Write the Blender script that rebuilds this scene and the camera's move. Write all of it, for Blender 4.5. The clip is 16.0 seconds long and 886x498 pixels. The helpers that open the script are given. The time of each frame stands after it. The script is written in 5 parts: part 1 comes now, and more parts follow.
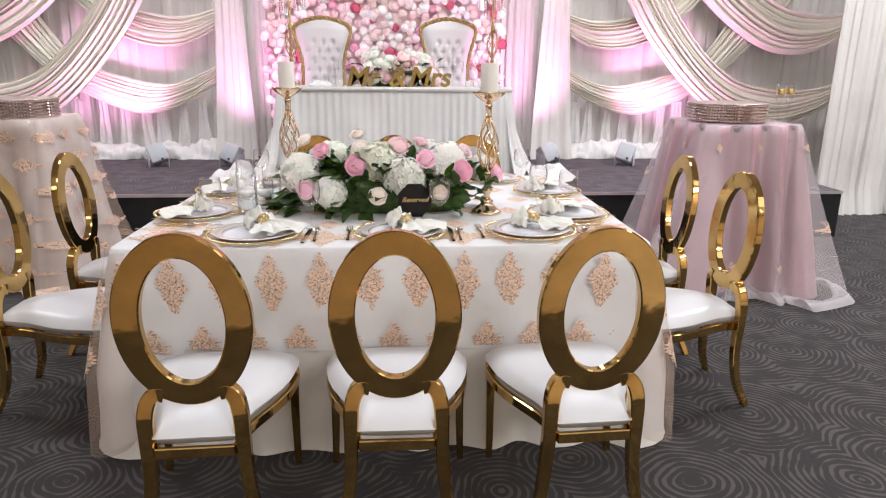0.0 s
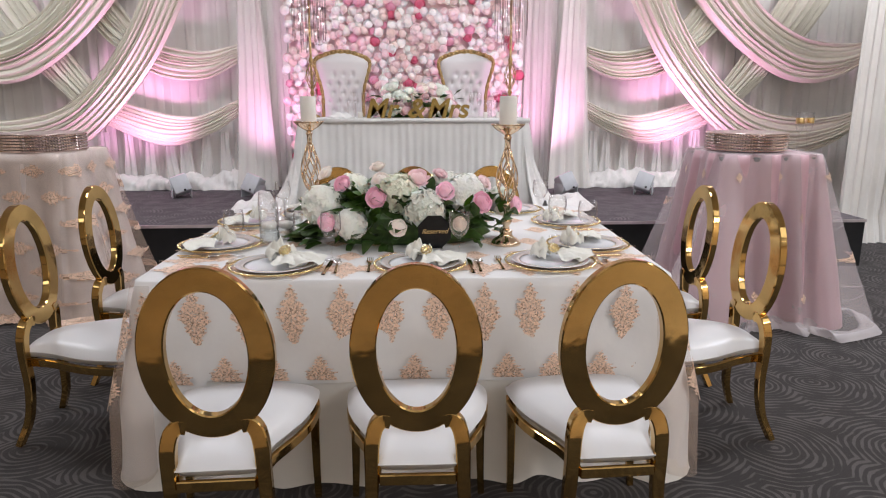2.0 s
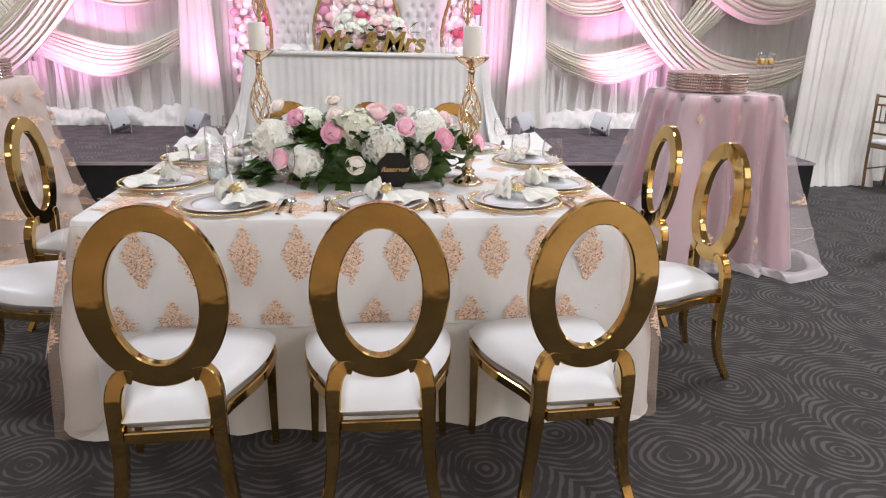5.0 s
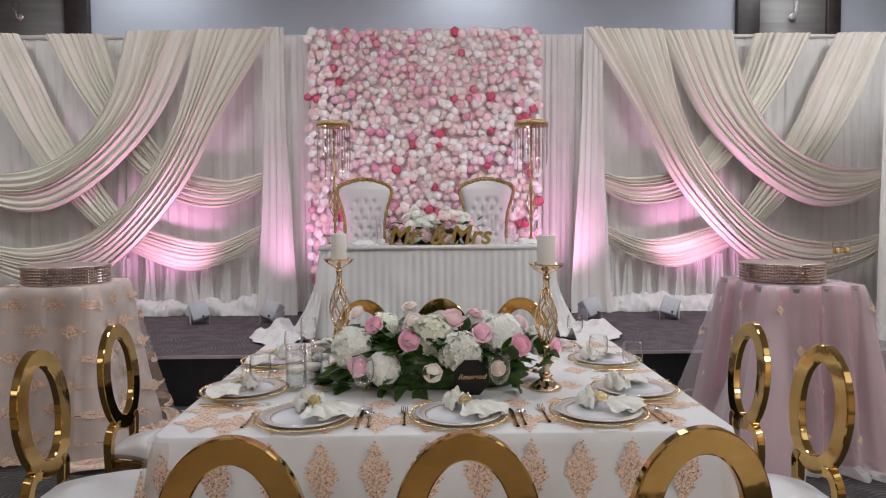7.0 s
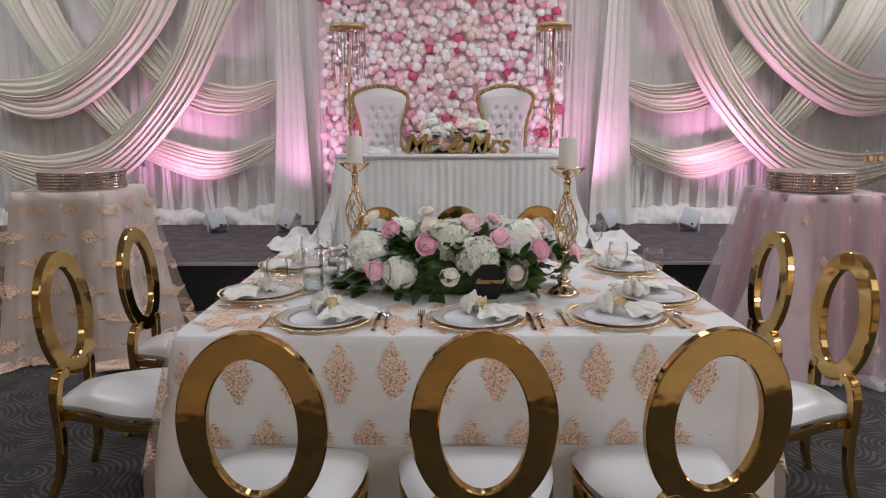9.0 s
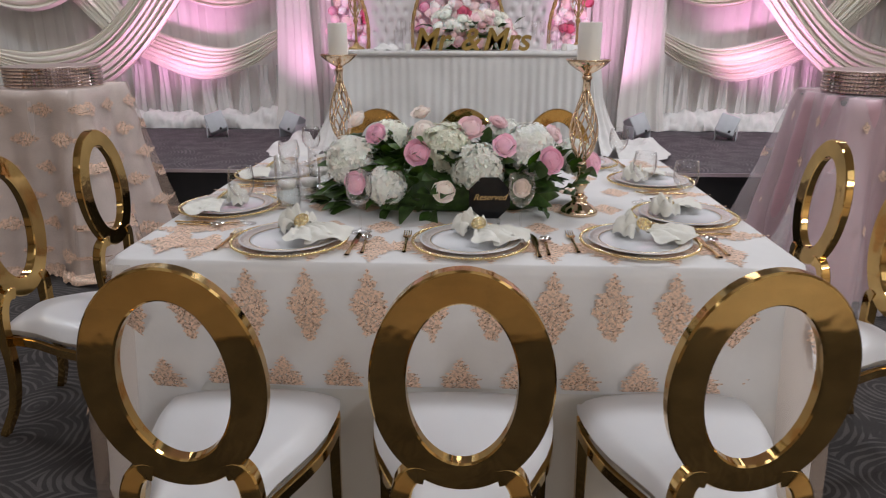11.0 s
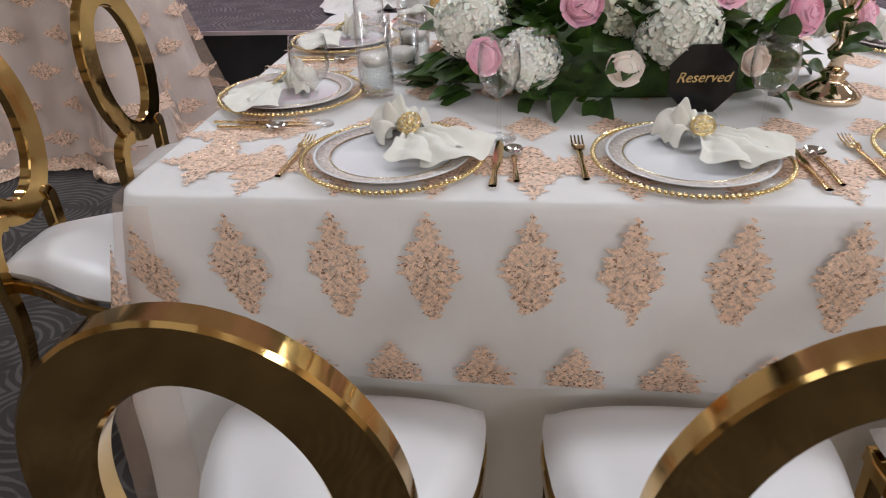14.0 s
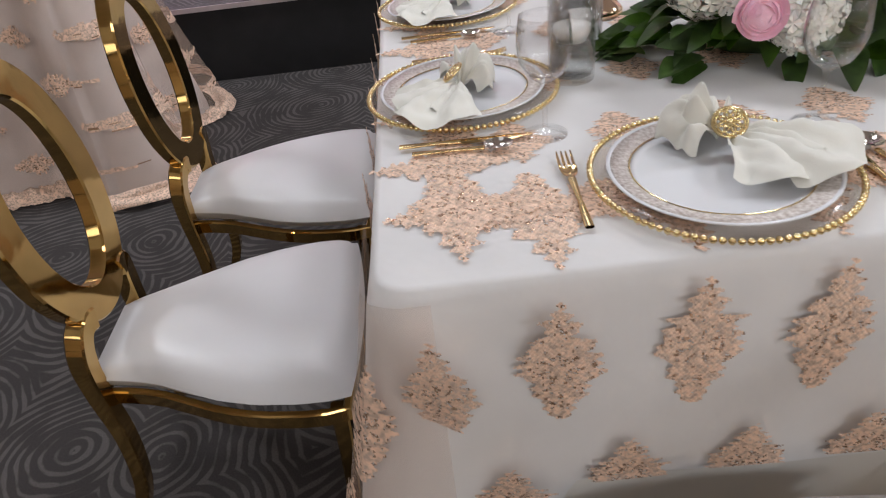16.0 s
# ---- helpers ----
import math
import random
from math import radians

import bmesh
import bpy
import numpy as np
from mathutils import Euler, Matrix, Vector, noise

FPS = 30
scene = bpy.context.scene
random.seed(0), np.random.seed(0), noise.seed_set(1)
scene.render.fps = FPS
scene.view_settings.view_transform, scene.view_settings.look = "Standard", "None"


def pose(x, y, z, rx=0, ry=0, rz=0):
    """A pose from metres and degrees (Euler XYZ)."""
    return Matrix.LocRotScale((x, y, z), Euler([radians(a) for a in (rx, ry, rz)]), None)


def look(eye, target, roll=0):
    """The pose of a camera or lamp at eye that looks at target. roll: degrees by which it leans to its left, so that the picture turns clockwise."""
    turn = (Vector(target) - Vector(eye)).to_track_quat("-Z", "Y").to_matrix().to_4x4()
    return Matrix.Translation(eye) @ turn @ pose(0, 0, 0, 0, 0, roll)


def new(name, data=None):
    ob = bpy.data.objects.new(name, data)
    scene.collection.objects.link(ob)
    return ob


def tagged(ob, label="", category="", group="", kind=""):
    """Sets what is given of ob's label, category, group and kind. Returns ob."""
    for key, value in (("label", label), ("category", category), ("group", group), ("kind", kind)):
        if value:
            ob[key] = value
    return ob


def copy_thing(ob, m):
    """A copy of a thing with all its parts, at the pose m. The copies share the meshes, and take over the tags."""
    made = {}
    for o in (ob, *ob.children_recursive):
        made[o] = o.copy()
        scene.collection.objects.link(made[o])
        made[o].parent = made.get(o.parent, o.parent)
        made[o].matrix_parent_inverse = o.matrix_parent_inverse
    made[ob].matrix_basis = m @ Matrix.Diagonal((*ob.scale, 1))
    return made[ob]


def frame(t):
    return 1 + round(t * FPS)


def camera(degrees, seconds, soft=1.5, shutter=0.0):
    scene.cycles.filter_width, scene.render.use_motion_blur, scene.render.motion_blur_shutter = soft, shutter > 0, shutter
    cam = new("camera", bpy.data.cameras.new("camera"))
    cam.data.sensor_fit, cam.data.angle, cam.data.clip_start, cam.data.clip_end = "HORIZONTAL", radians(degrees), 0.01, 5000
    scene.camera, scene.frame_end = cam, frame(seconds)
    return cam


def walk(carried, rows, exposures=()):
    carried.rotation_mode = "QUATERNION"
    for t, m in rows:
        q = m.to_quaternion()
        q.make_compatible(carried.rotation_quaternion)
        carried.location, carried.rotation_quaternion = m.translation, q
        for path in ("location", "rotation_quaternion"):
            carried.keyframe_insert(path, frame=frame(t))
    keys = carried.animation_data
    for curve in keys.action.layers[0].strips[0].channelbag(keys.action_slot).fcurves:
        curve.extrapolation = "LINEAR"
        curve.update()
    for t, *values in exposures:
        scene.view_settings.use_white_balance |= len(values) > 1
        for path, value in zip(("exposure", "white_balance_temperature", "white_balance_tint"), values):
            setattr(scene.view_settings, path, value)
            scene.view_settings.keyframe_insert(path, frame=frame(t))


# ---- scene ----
cam = camera(67.2, 16.0, soft=1.1, shutter=0.2)
EXPOSURES = [(0.0, 0.12), (1.5, -0.03), (2.5, -0.34), (3.0, -0.34), (5.5, 0.07), (6.0, -0.25), (6.5, -0.38), (7.0, -0.64), (8.5, -0.70), (11.0, -0.62), (11.5, -0.44), (12.0, -0.46), (13.0, -0.38), (16.0, -0.31)]
PATH = [
    (0, (-0.093, -0.146, 1.395), (0.032, 1.779, 0.865), 0.4),
    (0.5, (-0.089, -0.144, 1.394), (0.064, 1.772, 0.841), 0.4),
    (1, (-0.098, -0.146, 1.408), (0.033, 1.779, 0.882), 0.2),
    (1.5, (-0.101, -0.148, 1.412), (-0.012, 1.793, 0.939), -0.0),
    (2, (-0.102, -0.151, 1.411), (-0.029, 1.797, 0.962), -0.1),
    (2.5, (-0.106, -0.146, 1.399), (-0.048, 1.801, 0.944), -0.1),
    (3, (-0.106, -0.133, 1.356), (-0.043, 1.783, 0.786), -0.0),
    (3.2, (-0.109, -0.128, 1.349), (-0.047, 1.764, 0.705), 0.0),
    (5.3, (-0.149, -0.041, 1.396), (0.077, 1.854, 0.796), 1.3),
    (5.5, (-0.168, -0.033, 1.411), (0.049, 1.882, 0.873), 1.1),
    (6, (-0.183, -0.012, 1.442), (-0.034, 1.946, 1.063), 0.1),
    (6.5, (-0.189, -0.008, 1.488), (-0.13, 1.979, 1.262), -0.4),
    (7, (-0.199, -0.011, 1.505), (-0.157, 1.985, 1.395), -0.4),
    (7.5, (-0.205, 0.001, 1.487), (-0.163, 1.997, 1.371), -0.4),
    (8, (-0.231, 0.015, 1.457), (-0.17, 1.999, 1.206), -0.4),
    (8.5, (-0.217, 0.04, 1.457), (-0.197, 2.008, 1.102), -0.8),
    (8.7, (-0.215, 0.037, 1.459), (-0.21, 2.004, 1.098), -0.5),
    (10.8, (-0.072, 0.347, 1.396), (-0.133, 2.264, 0.827), -0.3),
    (11, (-0.1, 0.422, 1.395), (-0.179, 2.317, 0.762), 0.0),
    (11.5, (-0.16, 0.554, 1.383), (-0.265, 2.427, 0.688), -0.1),
    (12, (-0.162, 0.699, 1.366), (-0.279, 2.541, 0.596), -0.8),
    (12.5, (-0.141, 0.858, 1.331), (-0.352, 2.663, 0.498), -0.9),
    (13, (-0.169, 0.993, 1.297), (-0.531, 2.73, 0.374), -0.5),
    (13.5, (-0.284, 1.104, 1.284), (-0.576, 2.826, 0.309), -3.4),
    (14, (-0.409, 1.166, 1.266), (-0.626, 2.878, 0.255), -2.3),
    (14.5, (-0.522, 1.307, 1.262), (-0.863, 2.976, 0.214), -4.0),
    (15, (-0.687, 1.408, 1.260), (-1.024, 3.020, 0.124), -4.5),
    (15.5, (-0.879, 1.445, 1.270), (-1.031, 3.062, 0.104), -9.2),
    (16, (-1.027, 1.552, 1.261), (-1.041, 3.183, 0.103), -7.1),
]
walk(cam, [(t, look(eye, target, roll)) for t, eye, target, roll in PATH], exposures=EXPOSURES)

# ---- light ----
world = bpy.data.worlds.new("room_world")
scene.world = world
world.use_nodes = True
world.node_tree.nodes["Background"].inputs[0].default_value = (0.75, 0.8, 1.0, 1)
world.node_tree.nodes["Background"].inputs[1].default_value = 0.02


def lamp(name, kind, place, power, colour, target=None, **more):
    data = bpy.data.lights.new(name, kind)
    data.energy, data.color = power, colour
    for key, value in more.items():
        if key == "size":
            data.size = value
        if key == "spot":
            data.spot_size = radians(value)
        if key == "blend":
            data.spot_blend = value
        if key == "radius":
            data.shadow_soft_size = value
        if key == "disk":
            data.shape = "DISK"
    ob = new(name, data)
    ob.matrix_world = look(place, target) if target else pose(*place)
    return ob


CEIL = 4.9
# overhead lamps out of view; widths and powers tuned to balance the room
for gx in (-5.2, -1.8, 1.6, 5.0):
    for gy, power, wide in ((-4.9, 130, 2.6), (-1.4, 11, 3.0), (1.6, 5, 1.4), (4.6, 82, 1.0)):
        lamp("downlight_lamp", "AREA", (gx, gy, CEIL - 0.06), power * ((1.5 if gy > 3 else 0.45) if gx < -4 else 0.85 if gx < 0 else 1.0 if gx < 3 else 2.3 if gy > 3 else 7.0 if gy > 0 else 3.8), (0.89, 0.93, 1.0), size=wide, disk=1)
# added row without a known source, to brighten the wall behind the drapes
for gx in (-3.8, 0.4, 4.4):
    lamp("downlight_lamp", "AREA", (gx, 8.2, CEIL - 0.06), 28, (0.93, 0.96, 1.0), size=1.3, disk=1)
UPLIGHTS = [(-2.52, 6.72, 24, 190, -0.75), (-1.79, 6.72, -24, 70, 0.3), (1.44, 6.72, 24, 90, -0.3), (2.26, 6.72, -24, 190, 0.75)]
for ux, uy, turn, power, aim in UPLIGHTS:
    lamp("uplight_lamp", "SPOT", (ux, uy - 0.05, 0.68), power, (1.0, 0.42, 0.82), (ux + aim, uy + 0.46, 1.6), spot=104, blend=1.0, radius=0.12)

# ---- materials ----


def mat(name, base, rough=0.6, metal=0.0, vary=0.12, scale=8.0, bump=0.0, bump_scale=60.0, sheen=0.0, spec=0.5, fine=None, second=None, stretch=None, sheer=0.0):
    """A principled material with colour that varies at two scales and fine relief."""
    m = bpy.data.materials.new(name)
    m.use_nodes = True
    nt = m.node_tree
    b = nt.nodes["Principled BSDF"]
    b.inputs["Roughness"].default_value, b.inputs["Metallic"].default_value = rough, metal
    b.inputs["Specular IOR Level"].default_value = spec
    if sheen:
        b.inputs["Sheen Weight"].default_value = sheen
    tc = nt.nodes.new("ShaderNodeTexCoord")
    mp = nt.nodes.new("ShaderNodeMapping")
    if stretch:
        mp.inputs["Scale"].default_value = stretch
    nt.links.new(tc.outputs["Object"], mp.inputs["Vector"])
    n1 = nt.nodes.new("ShaderNodeTexNoise")
    n1.inputs["Scale"].default_value, n1.inputs["Detail"].default_value = scale, 6
    nt.links.new(mp.outputs[0], n1.inputs["Vector"])
    ramp = nt.nodes.new("ShaderNodeValToRGB")
    lo = [c * (1 - vary) for c in base] if second is None else second
    hi = [min(1, c * (1 + vary)) for c in base]
    ramp.color_ramp.elements[0].position, ramp.color_ramp.elements[1].position = 0.3, 0.72
    ramp.color_ramp.elements[0].color, ramp.color_ramp.elements[1].color = (*lo, 1), (*hi, 1)
    nt.links.new(n1.outputs["Fac"], ramp.inputs[0])
    nt.links.new(ramp.outputs[0], b.inputs["Base Color"])
    if bump:
        n2 = nt.nodes.new("ShaderNodeTexNoise")
        n2.inputs["Scale"].default_value, n2.inputs["Detail"].default_value = bump_scale, 3
        nt.links.new(mp.outputs[0], n2.inputs["Vector"])
        bp = nt.nodes.new("ShaderNodeBump")
        bp.inputs["Strength"].default_value, bp.inputs["Distance"].default_value = bump, 0.004
        nt.links.new(n2.outputs["Fac"], bp.inputs["Height"])
        nt.links.new(bp.outputs[0], b.inputs["Normal"])
    if sheer:
        glow = nt.nodes.new("ShaderNodeBsdfTranslucent")
        nt.links.new(ramp.outputs[0], glow.inputs["Color"])
        mix = nt.nodes.new("ShaderNodeMixShader")
        mix.inputs[0].default_value = sheer
        nt.links.new(b.outputs[0], mix.inputs[1])
        nt.links.new(glow.outputs[0], mix.inputs[2])
        nt.links.new(mix.outputs[0], nt.nodes["Material Output"].inputs["Surface"])
    return m


def glass_mat(name, colour=(1, 1, 1), rough=0.0, haze=0.0, rim=0.80, flat=0.09, edge=2.6):
    """Thin clear glass: light passes straight on, and the gloss grows towards the rim."""
    m = bpy.data.materials.new(name)
    m.use_nodes = True
    nt = m.node_tree
    b = nt.nodes["Principled BSDF"]
    clear = nt.nodes.new("ShaderNodeBsdfTransparent")
    clear.inputs[0].default_value = (*colour, 1)
    shine = nt.nodes.new("ShaderNodeBsdfGlossy")
    shine.inputs["Roughness"].default_value = rough + 0.02
    face = nt.nodes.new("ShaderNodeLayerWeight")
    face.inputs["Blend"].default_value = 0.5
    power = nt.nodes.new("ShaderNodeMath")
    power.operation, power.inputs[1].default_value = "POWER", edge
    nt.links.new(face.outputs["Facing"], power.inputs[0])
    fres = nt.nodes.new("ShaderNodeMath")
    fres.operation, fres.inputs[1].default_value, fres.inputs[2].default_value = "MULTIPLY_ADD", rim, flat
    nt.links.new(power.outputs[0], fres.inputs[0])
    mix = nt.nodes.new("ShaderNodeMixShader")
    nt.links.new(fres.outputs[0], mix.inputs[0])
    nt.links.new(clear.outputs[0], mix.inputs[1])
    nt.links.new(shine.outputs[0], mix.inputs[2])
    b.inputs["Base Color"].default_value = (*[c * 0.85 for c in colour], 1)
    b.inputs["Roughness"].default_value = 0.3
    mix2 = nt.nodes.new("ShaderNodeMixShader")
    mix2.inputs[0].default_value = haze
    nt.links.new(mix.outputs[0], mix2.inputs[1])
    nt.links.new(b.outputs[0], mix2.inputs[2])
    nt.links.new(mix2.outputs[0], nt.nodes["Material Output"].inputs["Surface"])
    return m


def sheer_mat(name, colour, cover=0.5):
    """Thin net cloth: part of the light goes straight through."""
    m = bpy.data.materials.new(name)
    m.use_nodes = True
    nt = m.node_tree
    b = nt.nodes["Principled BSDF"]
    b.inputs["Base Color"].default_value, b.inputs["Roughness"].default_value = (*colour, 1), 0.6
    n = nt.nodes.new("ShaderNodeTexNoise")
    n.inputs["Scale"].default_value, n.inputs["Detail"].default_value = 5, 5
    tc = nt.nodes.new("ShaderNodeTexCoord")
    nt.links.new(tc.outputs["Object"], n.inputs["Vector"])
    mr = nt.nodes.new("ShaderNodeMapRange")
    mr.inputs["To Min"].default_value, mr.inputs["To Max"].default_value = cover * 0.75, min(1, cover * 1.25)
    nt.links.new(n.outputs["Fac"], mr.inputs["Value"])
    nt.links.new(mr.outputs[0], b.inputs["Alpha"])
    return m


def carpet_mat(name, dark, light, flat=1.0):
    """Woven carpet with overlapping rings of pale loops on a dark ground."""
    m = bpy.data.materials.new(name)
    m.use_nodes = True
    nt = m.node_tree
    N, L = nt.nodes.new, nt.links.new
    b = nt.nodes["Principled BSDF"]
    b.inputs["Roughness"].default_value, b.inputs["Specular IOR Level"].default_value = 0.95, 0.15
    tc = N("ShaderNodeTexCoord")
    warp = N("ShaderNodeTexNoise")
    warp.inputs["Scale"].default_value, warp.inputs["Detail"].default_value = 3.0, 2
    L(tc.outputs["Object"], warp.inputs["Vector"])
    mixv = N("ShaderNodeMixRGB")
    mixv.inputs[0].default_value = 0.10
    L(tc.outputs["Object"], mixv.inputs[1])
    L(warp.outputs["Color"], mixv.inputs[2])
    vor = N("ShaderNodeTexVoronoi")
    vor.voronoi_dimensions, vor.inputs["Scale"].default_value, vor.inputs["Randomness"].default_value = "2D", 2.5, 0.75
    L(mixv.outputs[0], vor.inputs["Vector"])
    mul = N("ShaderNodeMath")
    mul.operation, mul.inputs[1].default_value = "MULTIPLY", 98.0
    L(vor.outputs["Distance"], mul.inputs[0])
    sn = N("ShaderNodeMath")
    sn.operation = "SINE"
    L(mul.outputs[0], sn.inputs[0])
    br = N("ShaderNodeTexNoise")
    br.inputs["Scale"].default_value, br.inputs["Detail"].default_value = 9.0, 3
    L(tc.outputs["Object"], br.inputs["Vector"])
    add = N("ShaderNodeMath")
    add.operation, add.inputs[1].default_value = "MULTIPLY_ADD", 1.0
    brs = N("ShaderNodeMath")
    brs.operation, brs.inputs[1].default_value, brs.inputs[2].default_value = "MULTIPLY_ADD", 5.0, -2.65
    L(br.outputs["Fac"], brs.inputs[0])
    L(sn.outputs[0], add.inputs[0])
    L(brs.outputs[0], add.inputs[2])
    ramp = N("ShaderNodeValToRGB")
    ramp.color_ramp.elements[0].position, ramp.color_ramp.elements[1].position = 0.0, 0.75
    ramp.color_ramp.elements[0].color, ramp.color_ramp.elements[1].color = (*dark, 1), (*light, 1)
    L(add.outputs[0], ramp.inputs[0])
    fine = N("ShaderNodeTexNoise")
    fine.inputs["Scale"].default_value, fine.inputs["Detail"].default_value = 260, 2
    L(tc.outputs["Object"], fine.inputs["Vector"])
    fr = N("ShaderNodeMapRange")
    fr.inputs["To Min"].default_value, fr.inputs["To Max"].default_value = 0.55, 1.45
    L(fine.outputs["Fac"], fr.inputs["Value"])
    mc = N("ShaderNodeMixRGB")
    mc.blend_type, mc.inputs[0].default_value = "MULTIPLY", 1
    L(ramp.outputs[0], mc.inputs[1])
    L(fr.outputs[0], mc.inputs[2])
    L(mc.outputs[0], b.inputs["Base Color"])
    bp = N("ShaderNodeBump")
    bp.inputs["Strength"].default_value, bp.inputs["Distance"].default_value = 0.6, 0.004
    L(fine.outputs["Fac"], bp.inputs["Height"])
    L(bp.outputs[0], b.inputs["Normal"])
    return m


M_carpet = carpet_mat("ring_carpet", (0.049, 0.044, 0.043), (0.100, 0.091, 0.088))
M_stagecarpet = carpet_mat("stage_carpet", (0.092, 0.079, 0.086), (0.165, 0.144, 0.153))
M_black = mat("black_skirting_cloth", (0.008, 0.008, 0.009), 0.8, vary=0.3)
M_steel = mat("stage_edge_metal", (0.55, 0.5, 0.52), 0.4, 0.6)
M_wall = mat("grey_blue_paint", (0.50, 0.54, 0.62), 0.7, vary=0.04, scale=2, bump=0.1, bump_scale=200)
M_tan = mat("tan_wall_paint", (0.58, 0.47, 0.35), 0.6, vary=0.15, scale=1.5)
M_ceiling = mat("ceiling_tile", (0.72, 0.70, 0.67), 0.9, vary=0.08, scale=3)
M_darkwood = mat("dark_wood", (0.03, 0.022, 0.02), 0.4, vary=0.3, scale=12)
M_panelgrey = mat("grey_veneer", (0.20, 0.19, 0.185), 0.5, vary=0.2, scale=3, stretch=(0.4, 1, 5))
M_drape = mat("ivory_drape", (0.83, 0.80, 0.76), 0.65, vary=0.05, scale=3, bump=0.15, bump_scale=500, sheen=0.1, sheer=0.2)
M_swag = mat("cream_swag_satin", (0.80, 0.765, 0.66), 0.42, vary=0.05, scale=3, bump=0.08, bump_scale=300, sheen=0.1, sheer=0.08)
M_tulle = mat("white_tulle", (0.74, 0.72, 0.70), 0.8, vary=0.06, scale=20, bump=0.3, bump_scale=150)
M_skirt = mat("white_gathered_skirt", (0.69, 0.68, 0.66), 0.7, vary=0.04, scale=6)
M_cloth = mat("white_organza", (0.70, 0.685, 0.68), 0.55, vary=0.06, scale=5, bump=0.65, bump_scale=12, sheen=0.2)
M_satin = mat("ivory_satin", (0.66, 0.63, 0.585), 0.4, vary=0.06, scale=4, bump=0.1, bump_scale=400)
M_lace = mat("champagne_lace", (0.82, 0.59, 0.45), 0.42, vary=0.16, scale=60, bump=0.35, bump_scale=400)
nt = M_lace.node_tree
stitch = nt.nodes.new("ShaderNodeTexNoise")
stitch.inputs["Scale"].default_value, stitch.inputs["Detail"].default_value = 120, 1
gaps = nt.nodes.new("ShaderNodeMapRange")
gaps.inputs["From Min"].default_value, gaps.inputs["From Max"].default_value, gaps.inputs["To Min"].default_value = 0.36, 0.56, 0.62
nt.links.new(nt.nodes["Texture Coordinate"].outputs["Object"], stitch.inputs["Vector"])
nt.links.new(stitch.outputs["Fac"], gaps.inputs["Value"])
nt.links.new(gaps.outputs[0], nt.nodes["Principled BSDF"].inputs["Alpha"])
M_champ = mat("champagne_net", (0.68, 0.61, 0.585), 0.5, vary=0.12, scale=9, bump=0.3, bump_scale=300)
M_pink = mat("pink_satin", (0.53, 0.325, 0.37), 0.40, vary=0.08, scale=4, bump=0.08, bump_scale=300)
M_tullestrip = sheer_mat("tulle_gauze", (0.86, 0.84, 0.82), 0.62)
M_thread = sheer_mat("white_silk_thread", (0.80, 0.68, 0.70), 0.5)
M_net = sheer_mat("white_net", (0.84, 0.77, 0.79), 0.27)
M_net2 = sheer_mat("white_net_lace", (0.84, 0.78, 0.79), 0.42)
M_champnet = sheer_mat("champagne_sheer", (0.80, 0.60, 0.48), 0.20)
M_sequin = mat("bronze_sequins", (0.54, 0.34, 0.22), 0.25, 0.6, vary=0.5, scale=220)
M_gold = mat("polished_gold", (0.58, 0.375, 0.135), 0.08, 1.0, vary=0.15, scale=9, bump=0.6, bump_scale=6)
M_rosegold = mat("pale_gold_metal", (0.78, 0.61, 0.44), 0.07, 1.0, vary=0.08, scale=14)
M_golddark = mat("antique_gold", (0.54, 0.38, 0.17), 0.35, 0.8, vary=0.4, scale=60, bump=0.6, bump_scale=120)
M_cushion = mat("white_leatherette", (0.67, 0.665, 0.68), 0.36, vary=0.03, scale=4, bump=0.3, bump_scale=11)
M_candle = mat("white_wax", (0.82, 0.79, 0.74), 0.5, vary=0.03, scale=10)


# ---- mesh helpers ----


def mesh(name, V, F, smooth=True):
    me = bpy.data.meshes.new(name)
    me.from_pydata([tuple(v) for v in V], [], F)
    if smooth:
        me.polygons.foreach_set("use_smooth", [True] * len(me.polygons))
    me.update()
    return me


def put(name, me, material, parent=None, label="", m=None):
    ob = new(name, me)
    if material and not me.materials:
        me.materials.append(material)
    if parent:
        ob.parent = parent
    if m:
        ob.matrix_basis = m
    if label:
        ob["label"] = label
    return ob


def part(name, geo, material, parent, label="", m=None, smooth=True):
    """One mesh object under a thing, from (vertices, faces)."""
    return put(name, mesh(name, geo[0], geo[1], smooth), material, parent, label, m)


def thing(name, m, label, category, group=""):
    ob = new(name)
    ob.matrix_basis = m
    ob.empty_display_size = 0.05
    return tagged(ob, label, category, group)


def setting(name, geo, material, label="", smooth=False):
    return tagged(put(name, mesh(name, geo[0], geo[1], smooth), material), label, kind="structure")


def join(*geos):
    V, F = [], []
    for v, f in geos:
        k = len(V)
        V += [tuple(p) for p in v]
        F += [tuple(i + k for i in q) for q in f]
    return V, F


def moved(geo, m):
    return [tuple(m @ Vector(v)) for v in geo[0]], geo[1]


